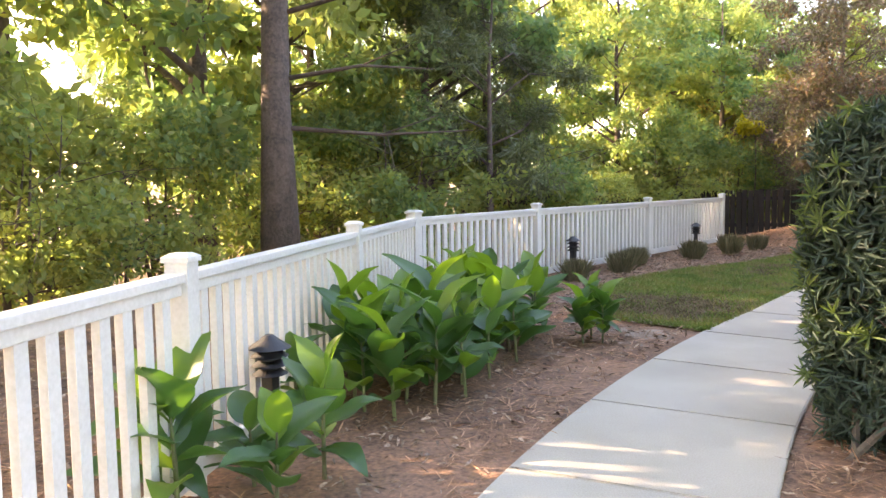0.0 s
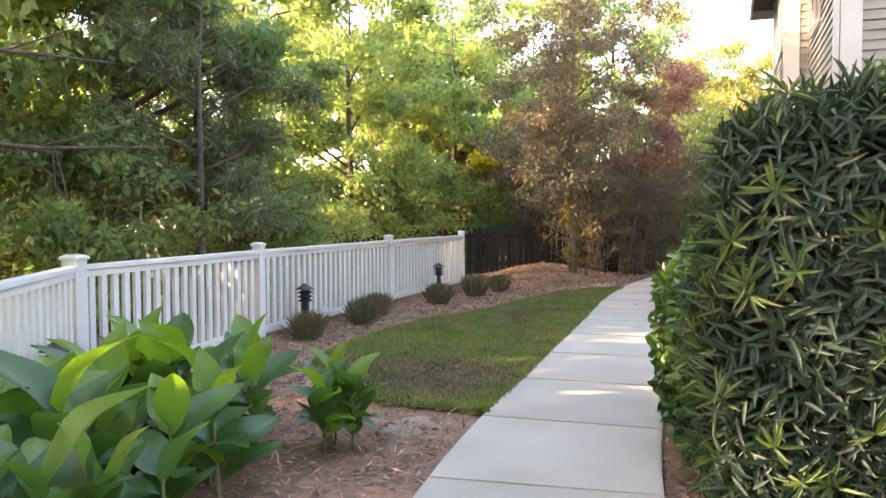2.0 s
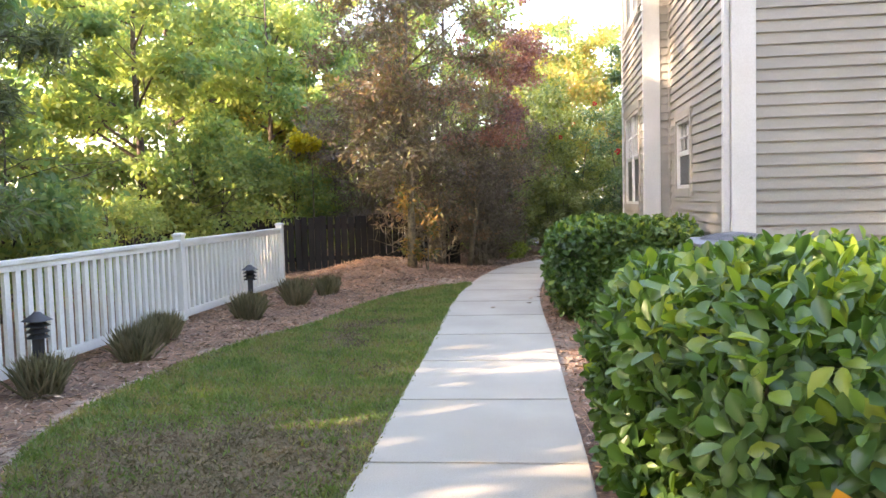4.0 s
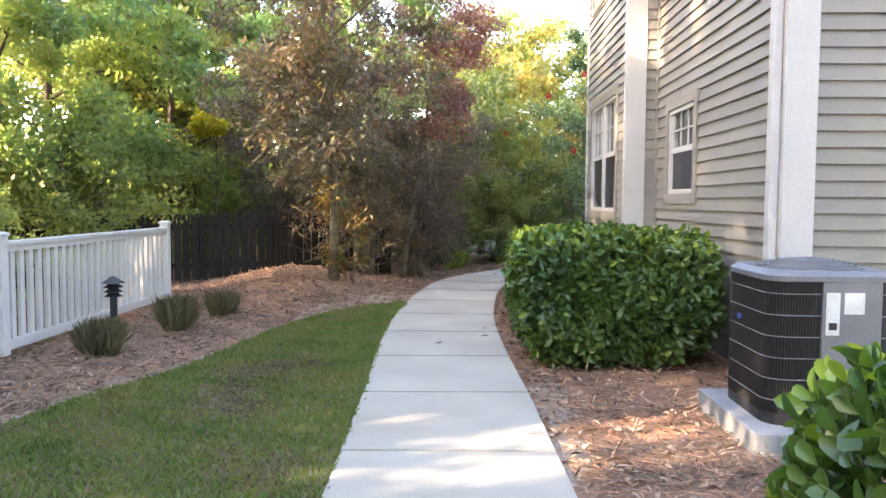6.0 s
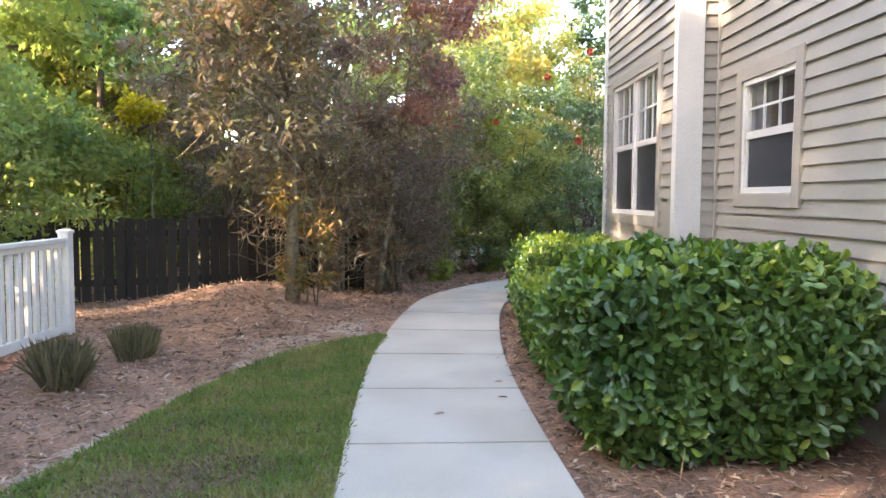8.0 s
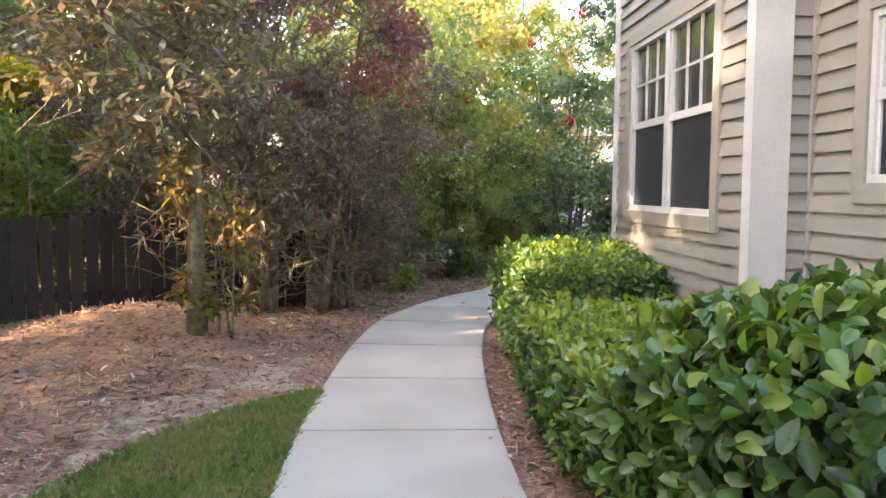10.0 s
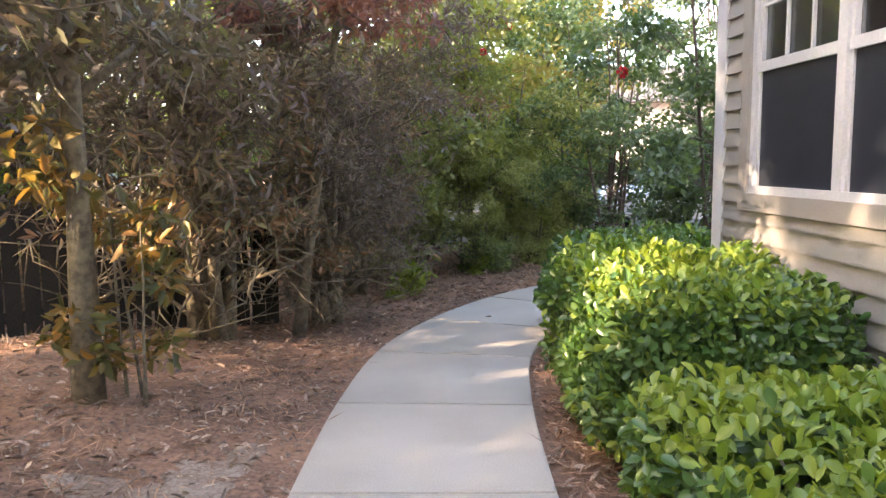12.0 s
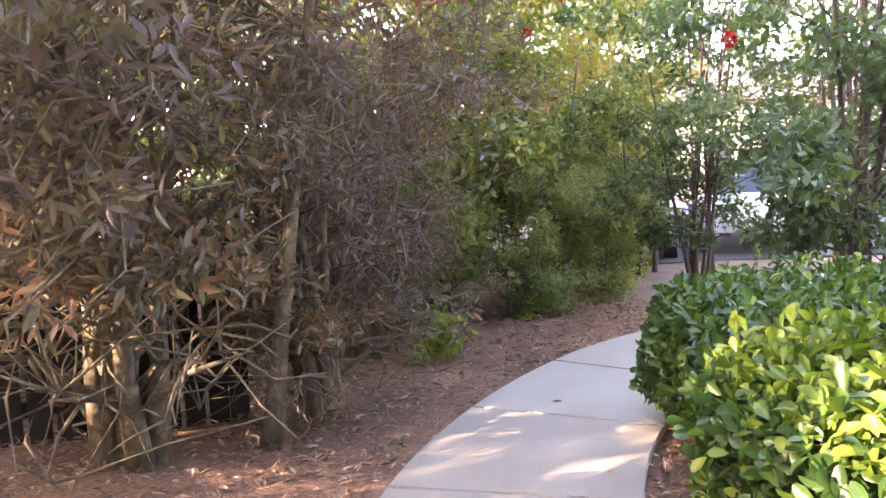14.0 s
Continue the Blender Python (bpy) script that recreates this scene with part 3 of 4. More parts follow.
def side_wall(name, m, length, holes, thick=0.16):
    """A wall of that length along local x, facing local -y, with window holes (x0, x1, z0, z1) and lapped boards."""
    bm = bmesh.new()
    xs = sorted({0.0, length, *[h[0] for h in holes], *[h[1] for h in holes]})
    for a, b in zip(xs, xs[1:]):
        hs = sorted([h for h in holes if h[0] <= a + 1e-4 and h[1] >= b - 1e-4], key=lambda h: h[2])
        z = SIDE0
        for h in hs:
            box(bm, a, b, 0, thick, z, h[2])
            z = h[3]
        box(bm, a, b, 0, thick, z, TOP)
    w = part(name, bm, M_SIDING, HOUSE, m=m)
    part("foundation", boxes((0, length, 0.01, thick, -0.2, SIDE0)), M_FOUND, HOUSE, m=m)
    z = SIDE0 - 0.01
    while z < TOP - 0.1:
        cuts = [(0.0, length)]
        for h in holes:
            if z + EXPO > h[2] + 0.004 and z < h[3] - 0.004:
                cuts = [c for a, b in cuts for c in ((a, min(b, h[0])), (max(a, h[1]), b)) if c[1] - c[0] > 0.02]
        for a, b in cuts:
            part("siding_board", board_mesh(b - a), None, w, m=pose(a, 0, z))
        z += EXPO
    return w


def window(parent_m, x0, x1, z0, z1, units, name="window"):
    """A double-hung window: tan casing, white frame, upper sash with bars, lower sash behind a dark screen."""
    w = tagged(new(name), "white double-hung window with tan casing and barred upper sash")
    w.parent = HOUSE
    w.matrix_basis = parent_m
    c = 0.11
    for q in ((x0 - c, x0, -0.04, 0.0, z0 - c, z1 + c), (x1, x1 + c, -0.04, 0.0, z0 - c, z1 + c), (x0, x1, -0.04, 0.0, z1, z1 + c), (x0, x1, -0.043, 0.0, z0 - c, z0)):
        part("casing_board", boxes(q, bevel=0.004), M_TRIM, w, "tan painted window casing")
    fr = bmesh.new()
    t = 0.045
    box(fr, x0, x0 + t, -0.02, 0.07, z0, z1), box(fr, x1 - t, x1, -0.02, 0.07, z0, z1)
    box(fr, x0 + t, x1 - t, -0.02, 0.07, z1 - t, z1), box(fr, x0 + t, x1 - t, -0.025, 0.07, z0, z0 + t)
    uw = (x1 - x0) / units
    for k in range(1, units):
        box(fr, x0 + k * uw - 0.04, x0 + k * uw + 0.04, -0.022, 0.07, z0 + t, z1 - t)
    part("frame", fr, M_WHITE, w, "white vinyl window frame")
    zm = (z0 + z1) / 2 + 0.01
    for k in range(units):
        a = x0 + k * uw + (t if k == 0 else 0.04)
        b = x0 + (k + 1) * uw - (t if k == units - 1 else 0.04)
        s = bmesh.new()
        box(s, a, b, -0.008, 0.03, zm - 0.03, zm + 0.03)
        box(s, a, a + 0.025, 0.0, 0.03, z0 + t, zm - 0.03), box(s, b - 0.025, b, 0.0, 0.03, z0 + t, zm - 0.03)
        box(s, a, a + 0.025, 0.0, 0.03, zm + 0.03, z1 - t), box(s, b - 0.025, b, 0.0, 0.03, zm + 0.03, z1 - t)
        part("sash", s, M_WHITE, w)
        for i in (1, 2):
            xx = a + 0.025 + (b - a - 0.05) * i / 3
            part("glazing_bar", boxes((xx - 0.009, xx + 0.009, 0.008, 0.026, zm + 0.03, z1 - t)), M_WHITE, w)
        zz = (zm + 0.03 + z1 - t) / 2
        part("glazing_bar", boxes((a + 0.025, b - 0.025, 0.009, 0.025, zz - 0.009, zz + 0.009)), M_WHITE, w)
        pane = part("pane", boxes((a + 0.025, b - 0.025, 0.03, 0.036, zm + 0.03, z1 - t)), M_GLASS, w)
        pane.visible_shadow = False
        part("insect_screen", boxes((a + 0.025, b - 0.025, 0.012, 0.016, z0 + t, zm - 0.03)), M_SCREEN, w, "dark mesh insect screen")
    # a near-black sheet behind the panes stands in for the room's shade
    part("dark_room_sheet", boxes((x0, x1, 0.10, 0.11, z0, z1)), M_SCREEN, w, "dark sheet standing in for the unlit room")
    return w


def build_house():
    west = lambda x, y: pose(x, y, 0, 0, 0, -90)      # local x runs towards -y, facing -x
    holes_a = [(16.65 - 16.06, 16.65 - 15.09, 1.44, 2.36), (16.65 - 16.06, 16.65 - 15.09, 4.25, 5.2)]
    side_wall("wall", west(1.2, 16.65), 3.75, holes_a)
    holes_b = [(19.65 - 19.15, 19.65 - 17.22, 1.22, 2.72), (19.65 - 19.15, 19.65 - 17.22, 4.25, 5.4)]
    side_wall("wall", west(0.83, 19.65), 3.0, holes_b)
    side_wall("wall", pose(0.83, 16.65, 0), 0.53, [])
    side_wall("wall", pose(1.2, 12.9, 0), 8.0, [])
    side_wall("wall", pose(9.2, 19.65, 0, 0, 0, 180), 8.37, [])
    side_wall("wall", pose(9.2, 12.9, 0, 0, 0, 90), 6.75, [])
    for h in holes_a:
        window(west(1.2, 16.65), *h, 1)
    for h in holes_b:
        window(west(0.83, 19.65), *h, 2)
    # corner boards
    part("corner_board", boxes((0.80, 1.04, 16.62, 16.648, 0.1, TOP), (0.80, 0.828, 16.648, 16.74, 0.1, TOP), bevel=0.003), M_WHITE, HOUSE, "wide white corner board")
    part("corner_board", boxes((1.17, 1.40, 12.87, 12.898, 0.1, TOP), (1.17, 1.198, 12.898, 13.0, 0.1, TOP), bevel=0.003), M_WHITE, HOUSE, "wide white corner board")
    part("corner_board", boxes((0.80, 0.828, 19.53, 19.68, 0.1, TOP), (0.828, 1.0, 19.652, 19.68, 0.1, TOP), bevel=0.003), M_WHITE, HOUSE, "white corner board")
    part("inner_corner_strip", boxes((1.16, 1.195, 16.60, 16.632, 0.15, TOP), bevel=0.004), M_TRIM, HOUSE, "tan inner corner strip")
    bm = bmesh.new()
    box(bm, 1.10, 1.165, 12.925, 13.02, 0.3, TOP, 0.012)
    part("downspout", bm, M_WHITE, HOUSE, "white downspout beside the corner board")
    # roof
    bm = bmesh.new()
    v = [bm.verts.new(p) for p in ((0.4, 12.4, TOP), (9.7, 12.4, TOP), (9.7, 20.1, TOP), (0.4, 20.1, TOP), (4.0, 16.2, 8.2), (6.5, 16.2, 8.2))]
    for f in ((3, 2, 1, 0), (0, 1, 5, 4), (1, 2, 5), (2, 3, 4, 5), (3, 0, 4)):
        bm.faces.new([v[i] for i in f])
    part("roof", bm, M_ROOF, HOUSE, "dark shingle hip roof")
    part("fascia", boxes((0.36, 0.40, 12.36, 20.14, TOP - 0.18, TOP + 0.02), (0.40, 9.7, 12.36, 12.40, TOP - 0.18, TOP + 0.02), (0.40, 9.7, 20.1, 20.14, TOP - 0.18, TOP + 0.02)), M_WHITE, HOUSE)
    part("floor_slab", boxes((1.4, 9.0, 13.1, 19.4, 0.1, 0.2)), M_ROOM, HOUSE)
    b = thing("outlet_box", 1.182, 13.53, 0.42, "grey weatherproof outlet box on the siding", "outlet box")
    part("back_plate", boxes((-0.03, 0.0, -0.07, 0.07, 0, 0.17), bevel=0.006), M_GREYMETAL, b)
    part("cover", boxes((-0.065, -0.03, -0.055, 0.055, 0.015, 0.155), bevel=0.012), M_LABEL, b, "pale hinged cover")
    for z in (0.04, 0.09):
        part("cover_rib", boxes((-0.071, -0.065, -0.045, 0.045, z, z + 0.03), bevel=0.002), M_GREYMETAL, b)


build_house()


# ---- air conditioner ----
def rounded_outline(w, d, r, n=6):
    out = []
    for cx, cy, a0 in ((w - r, d - r, 0), (r, d - r, 90), (r, r, 180), (w - r, r, 270)):
        for k in range(n + 1):
            a = radians(a0 + 90 * k / n)
            out.append((cx + r * math.cos(a), cy + r * math.sin(a)))
    return out


def prism(bm, outline, z0, z1, inset=0.0, c=(0.37, 0.37)):
    rings = []
    for z, s in ((z0, 0), (z1, inset)):
        rings.append([bm.verts.new((c[0] + (x - c[0]) * (1 - s), c[1] + (y - c[1]) * (1 - s), z)) for x, y in outline])
    n = len(outline)
    for k in range(n):
        bm.faces.new((rings[0][k], rings[0][(k + 1) % n], rings[1][(k + 1) % n], rings[1][k]))
    bm.faces.new(rings[1]), bm.faces.new(rings[0][::-1])
    return bm


def build_ac():
    tagged(part("equipment_pad", boxes((0.50, 1.55, 11.45, 12.5, -0.1, 0.085), bevel=0.012), M_PAD), "grey concrete equipment pad on the mulch", "pad")
    ac = thing("air_conditioner", 0.62, 11.62, 0.085, "black louvred outdoor air conditioner with grey top", "air conditioner")
    W = 0.74
    out = rounded_outline(W, W, 0.12)
    part("base_pan", prism(bmesh.new(), out, 0.0, 0.06), M_BLACK, ac)
    inner = [(0.37 + (x - 0.37) * 0.965, 0.37 + (y - 0.37) * 0.965) for x, y in out]
    part("coil_body", prism(bmesh.new(), inner, 0.06, 0.82), M_FIN, ac, "dark condenser coil")
    # vertical fins round the two long sides and the back
    wire_me = as_mesh("guard_wire", tube(bmesh.new(), [(0, 0, 0.06), (0, 0, 0.82)], [0.0025, 0.0025], 4), M_BLACK)
    ring = np.array(out + out[:1])
    s = np.concatenate([[0], np.cumsum(np.linalg.norm(np.diff(ring, axis=0), axis=1))])
    for t in np.arange(0, s[-1], 0.0165):
        x, y = np.interp(t, s, ring[:, 0]), np.interp(t, s, ring[:, 1])
        if y < 0.012 and x > 0.27:
            continue
        part("guard_wire", wire_me, None, ac, m=pose(x, y, 0))
    wire = [(0.37 + (x - 0.37) * 1.006, 0.37 + (y - 0.37) * 1.006) for x, y in out]
    for z in np.linspace(0.14, 0.75, 6):
        bm = bmesh.new()
        pts = [(x, y, z) for x, y in wire + wire[:1]]
        tube(bm, pts, [0.0032] * len(pts), 5)
        part("grille_ring", bm, M_GREYMETAL, ac, "thin grey grille wire")
    part("corner_panel", boxes((0.29, 0.62, -0.006, 0.02, 0.06, 0.82), bevel=0.006), M_GREYMETAL, ac, "grey service panel")
    part("rating_label", boxes((0.31, 0.385, -0.010, -0.006, 0.52, 0.76)), M_LABEL, ac, "pale rating label")
    part("rating_mark", boxes((0.325, 0.37, -0.012, -0.010, 0.55, 0.59)), M_BLACK, ac)
    part("warning_label", boxes((0.41, 0.52, -0.010, -0.006, 0.64, 0.76)), M_LABEL, ac, "white warning label")
    badge = bmesh.new()
    bmesh.ops.create_cone(badge, segments=20, radius1=0.032, radius2=0.03, depth=0.008, cap_ends=True, matrix=Matrix.Translation((-0.008, 0.45, 0.56)) @ Matrix.Rotation(math.pi / 2, 4, "Y") @ Matrix.Diagonal((0.55, 1.2, 1, 1)))
    part("badge", badge, M_BLUE, ac, "small blue oval badge")
    top = bmesh.new()
    rim = [(0.37 + (x - 0.37) * 1.02, 0.37 + (y - 0.37) * 1.02) for x, y in out]
    prism(top, rim, 0.82, 0.85), prism(top, rim, 0.85, 0.878, 0.10)
    part("top_cover", top, M_GREYMETAL, ac, "grey moulded top cover")
    for r in np.linspace(0.06, 0.30, 9):
        bm = bmesh.new()
        pts = [(0.37 + r * math.cos(a), 0.37 + r * math.sin(a), 0.93 - 0.045 * (r / 0.3) ** 2) for a in np.linspace(0, 2 * math.pi, 29)]
        tube(bm, pts, [0.004] * len(pts), 5)
        part("fan_guard_ring", bm, M_GREYMETAL, ac)
    for k in range(8):
        a = k * math.pi / 4
        bm = tube(bmesh.new(), [(0.37 + 0.04 * math.cos(a), 0.37 + 0.04 * math.sin(a), 0.932), (0.37 + 0.31 * math.cos(a), 0.37 + 0.31 * math.sin(a), 0.876)], [0.004, 0.004], 5)
        part("fan_guard_spoke", bm, M_GREYMETAL, ac)


build_ac()


# ---- garden lamps ----
def build_lamps():
    lamp = thing("path_lamp", -4.74, 10.55, -0.01, "dark bronze louvred garden path lamp on a post", "garden lamp", "garden lamps along the fence")
    part("post", boxes((-0.035, 0.035, -0.035, 0.035, -0.03, 0.40), bevel=0.008), M_BLACK, lamp)
    for z, r in ((0.375, 0.092), (0.422, 0.095), (0.47, 0.1)):
        bm = bmesh.new()
        bmesh.ops.create_cone(bm, segments=24, radius1=r, radius2=r * 0.6, depth=0.028, cap_ends=True, matrix=Matrix.Translation((0, 0, z)))
        part("louvre", bm, M_BLACK, lamp)
    bm = bmesh.new()
    bmesh.ops.create_cone(bm, segments=24, radius1=0.055, radius2=0.05, depth=0.12, cap_ends=True, matrix=Matrix.Translation((0, 0, 0.44)))
    part("core", bm, M_BLACK, lamp)
    bm = bmesh.new()
    bmesh.ops.create_cone(bm, segments=24, radius1=0.115, radius2=0.05, depth=0.045, cap_ends=True, matrix=Matrix.Translation((0, 0, 0.523)))
    bmesh.ops.create_cone(bm, segments=16, radius1=0.05, radius2=0.022, depth=0.024, cap_ends=True, matrix=Matrix.Translation((0, 0, 0.557)))
    part("cap", bm, M_BLACK, lamp, "peaked dark lamp cap")
    for x, y in ((-4.74, 15.1), (-2.31, 3.28), (-4.05, 6.3)):
        copy_thing(lamp, pose(x, y, gz(x, y) + 0.03, 0, 0, 20))


build_lamps()


# ---- grass tufts ----
def build_tufts():
    places = [(-4.55, 10.3, 0.34), (-4.5, 11.6, 0.36), (-4.72, 12.5, 0.34), (-4.3, 13.9, 0.36), (-4.15, 15.3, 0.4), (-3.98, 16.25, 0.32)]
    for i, (x, y, h) in enumerate(places):
        rs = np.random.RandomState(40 + i)
        n = 1500
        a = rs.uniform(0, 2 * math.pi, n)
        r = 0.13 * np.sqrt(rs.rand(n))
        pos = np.stack([r * np.cos(a), r * np.sin(a), np.full(n, -0.02)], 1)
        al = np.stack([rs.normal(size=n) * 0.27, rs.normal(size=n) * 0.27, np.ones(n)], 1)
        L = rs.uniform(0.3, 1.1, n) * h
        me = leaf_mesh("grass_tuft", pos, al, rnd_dirs(rs, n), L, 0.0024, 0.1, 0.18)
        ob = part("grass_tuft", me, L_TUFT, m=pose(x, y, gz(x, y)))
        tagged(ob, "dry olive ornamental grass tuft on the mulch", "ornamental grass", "grass tufts along the fence")


build_tufts()


# ---- broad-leaved bed plants ----
def canna_leaf_mesh(L, W, seed):
    """One broad pointed leaf, arched, with a raised midrib fold."""
    rs = random.Random(seed)
    n = 8
    droop = rs.uniform(0.2, 0.75)
    vs, fs = [], []
    for i in range(n + 1):
        t = i / n
        w = W * 0.5 * (math.sin(math.pi * min(1, t ** 0.8)) ** 0.75 if 0 < t < 1 else 0.03)
        x = L * t * (1 - 0.15 * droop * t)
        z = -L * droop * t * t * 0.6
        k = 0.38 * w + 0.012 * math.sin(9 * t + seed)
        vs += [(x, -w, z + k), (x, -w * 0.5, z + k * 0.42), (x, 0, z), (x, w * 0.5, z + k * 0.42), (x, w, z + k)]
    for i in range(n):
        for j in range(4):
            a = i * 5 + j
            fs.append((a, a + 5, a + 6, a + 1))
    return as_mesh("leaf", (vs, fs), L_CANNA, smooth=True)


def build_cannas():
    leaves = [canna_leaf_mesh(0.31 + 0.022 * k, 0.155 + 0.012 * k, k) for k in range(6)]
    fresh = [m.copy() for m in leaves[:3]]
    for m in fresh:
        m.materials.clear()
        m.materials.append(L_CANNANEW)
    rs = random.Random(21)

    def plant(h, count):
        p = thing("broad_leaf_plant", label="leafy green broad-leaved bed plant on brown mulch", category="bed plant", group="bed plants by the fence")
        lean = rs.uniform(-0.06, 0.06)
        part("stem", tube(bmesh.new(), [(0, 0, -0.05), (lean * 0.5, 0, h * 0.4), (lean, 0.01, h * 0.8)], [0.013, 0.011, 0.006], 6), M_STEM, p)
        a = rs.uniform(0, 360)
        for k in range(count):
            t = (k + 0.6) / count
            a += 137 + rs.uniform(-25, 25)
            tilt = rs.uniform(15, 62) if k < count - 2 else rs.uniform(50, 80)
            z = h * (0.16 + 0.62 * t)
            s = rs.uniform(0.8, 1.15) * (h / 0.62) ** 0.5
            m = pose(lean * t, 0, z, 0, 0, a) @ pose(0, 0, 0, 0, -tilt, 0) @ pose(0.012, 0, 0, rs.uniform(-25, 25), 0, 0) @ Matrix.Scale(s, 4)
            part("leaf", rs.choice(fresh if tilt > 66 or rs.random() < 0.1 else leaves), None, p, m=m)
        return p

    protos = [plant(0.58, 10), plant(0.66, 11), plant(0.46, 9), plant(0.62, 11)]
    spots = [(-2.62, 6.25), (-2.9, 5.85), (-2.5, 5.75), (-3.1, 6.2), (-3.3, 5.75), (-2.75, 5.35), (-3.05, 5.15), (-2.35, 5.25), (-2.6, 4.85), (-2.95, 4.65), (-2.2, 4.75), (-2.45, 4.4),
             (-2.75, 4.25), (-2.05, 4.3), (-2.3, 3.95), (-2.55, 3.7), (-3.35, 5.3), (-1.75, 3.15), (-1.95, 2.9), (-1.6, 2.75), (-1.85, 2.45), (-2.1, 2.5), (-2.12, 6.55), (-2.3, 6.68), (-2.22, 6.4), (-3.45, 6.4), (-2.85, 6.6), (-2.7, 6.0), (-2.3, 5.55), (-2.55, 5.1), (-2.85, 4.95), (-2.15, 5.0), (-2.4, 4.65), (-2.7, 4.55), (-2.0, 4.55), (-2.2, 4.2), (-2.5, 4.05), (-2.05, 3.95), (-2.9, 5.6), (-3.2, 6.0), (-3.2, 5.5), (-3.55, 5.9)]
    for i, (x, y) in enumerate(spots):
        s = rs.uniform(0.85, 1.12) * (0.8 if (x, y) in spots[22:25] else 1.0)
        m = pose(x, y, gz(x, y), 0, 0, rs.uniform(0, 360)) @ Matrix.Scale(s, 4)
        if i < 4:
            protos[i].matrix_basis = m
        else:
            copy_thing(protos[rs.randrange(4)], m @ Matrix.Identity(4))


build_cannas()


# ---- clipped shrubs ----
def shell_points(rs, n, x0, x1, y0, y1, h, rough, deep, e=5.0):
    """Points in the outer layer of a rounded, uneven clipped block, with outward directions."""
    cx, cy = (x0 + x1) / 2, (y0 + y1) / 2
    a, b = (x1 - x0) / 2, (y1 - y0) / 2
    d = rs.normal(size=(n * 3, 3))
    d = d[d[:, 2] > -0.75 * np.linalg.norm(d, axis=1)][:n]
    d = unit(d)
    k = (np.abs(d[:, 0]) ** e + np.abs(d[:, 1]) ** e + np.abs(d[:, 2]) ** e) ** (-1 / e)
    p = d * k[:, None]
    g = unit(np.stack([np.sign(p[:, 0]) * np.abs(p[:, 0]) ** (e - 1) / a, np.sign(p[:, 1]) * np.abs(p[:, 1]) ** (e - 1) / b, np.sign(p[:, 2]) * np.abs(p[:, 2]) ** (e - 1) / (h / 2)], 1))
    q = np.stack([cx + p[:, 0] * a, cy + p[:, 1] * b, h / 2 + p[:, 2] * h / 2], 1)
    nz = np.array([noise.noise((v[0] * 2.3, v[1] * 2.3, v[2] * 2.3)) + 0.5 * noise.noise((v[0] * 6, v[1] * 6, v[2] * 6)) for v in q])
    q = q + g * (nz * rough * 1.6)[:, None] - g * (deep * rs.rand(len(q)) ** 1.6)[:, None]
    taper = np.clip(1 - q[:, 2] / (0.35 * h), 0, 1) * 0.12
    q[:, 0] -= (q[:, 0] - cx) * taper
    q[:, 1] -= (q[:, 1] - cy) * taper
    return q, g


def shrub(x0, x1, y0, y1, h, count, leaf, seed, material, label, name="clipped_shrub", young=0.12):
    rs = np.random.RandomState(seed)
    cx, cy = (x0 + x1) / 2, (y0 + y1) / 2
    t = thing(name, cx, cy, gz(cx, cy), label, "shrub", "clipped shrubs along the house")
    q, g = shell_points(rs, count, x0 - cx, x1 - cx, y0 - cy, y1 - cy, h, 0.07, 0.16)
    q[:, 2] = np.maximum(q[:, 2], 0.04)
    al = g * 0.55 + rnd_dirs(rs, len(q), 0.35) * 0.9
    face = g + rnd_dirs(rs, len(q), 0.6) * 0.7
    L = leaf * rs.uniform(0.7, 1.3, len(q))
    top = rs.rand(len(q)) < young * (0.5 + 2.3 * (g[:, 2] > 0.5))
    for nm, sel, mt in (("foliage", ~top, material), ("young_foliage", top, L_BRIGHT)):
        part(nm, round_leaves(nm, q[sel], al[sel], face[sel], L[sel], L[sel] * 0.56), mt, t, smooth=True)
    bm = bmesh.new()
    for k in range(70):
        d = q[rs.randint(len(q))]
        s = np.array((rs.uniform(-0.25, 0.25), rs.uniform(-0.25, 0.25), -0.05)) * np.array((x1 - x0, y1 - y0, 1))
        mid = s * 0.5 + d * 0.5 + rs.normal(size=3) * 0.05
        tube(bm, [tuple(s), tuple(mid), tuple(d)], [0.014, 0.009, 0.004], 4)
    part("branches", bm, M_TWIG, t)
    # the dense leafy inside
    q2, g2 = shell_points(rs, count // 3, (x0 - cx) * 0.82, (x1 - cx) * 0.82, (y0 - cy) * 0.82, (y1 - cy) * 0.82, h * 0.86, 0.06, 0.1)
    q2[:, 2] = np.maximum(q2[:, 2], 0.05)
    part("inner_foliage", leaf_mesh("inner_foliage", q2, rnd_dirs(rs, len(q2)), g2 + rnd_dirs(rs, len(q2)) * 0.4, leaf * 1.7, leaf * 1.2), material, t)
    return t


def build_shrubs():
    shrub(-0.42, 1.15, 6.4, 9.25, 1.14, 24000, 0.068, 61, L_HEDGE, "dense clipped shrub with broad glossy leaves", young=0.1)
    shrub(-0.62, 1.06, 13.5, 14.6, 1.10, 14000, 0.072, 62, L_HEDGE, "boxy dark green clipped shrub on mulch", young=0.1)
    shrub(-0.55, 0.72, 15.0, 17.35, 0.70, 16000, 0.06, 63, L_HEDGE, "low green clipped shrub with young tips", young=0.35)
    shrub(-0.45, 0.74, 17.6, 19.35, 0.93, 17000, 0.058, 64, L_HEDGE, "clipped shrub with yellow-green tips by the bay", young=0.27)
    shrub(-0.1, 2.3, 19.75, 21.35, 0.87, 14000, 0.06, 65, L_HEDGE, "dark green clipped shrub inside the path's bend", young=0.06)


build_shrubs()


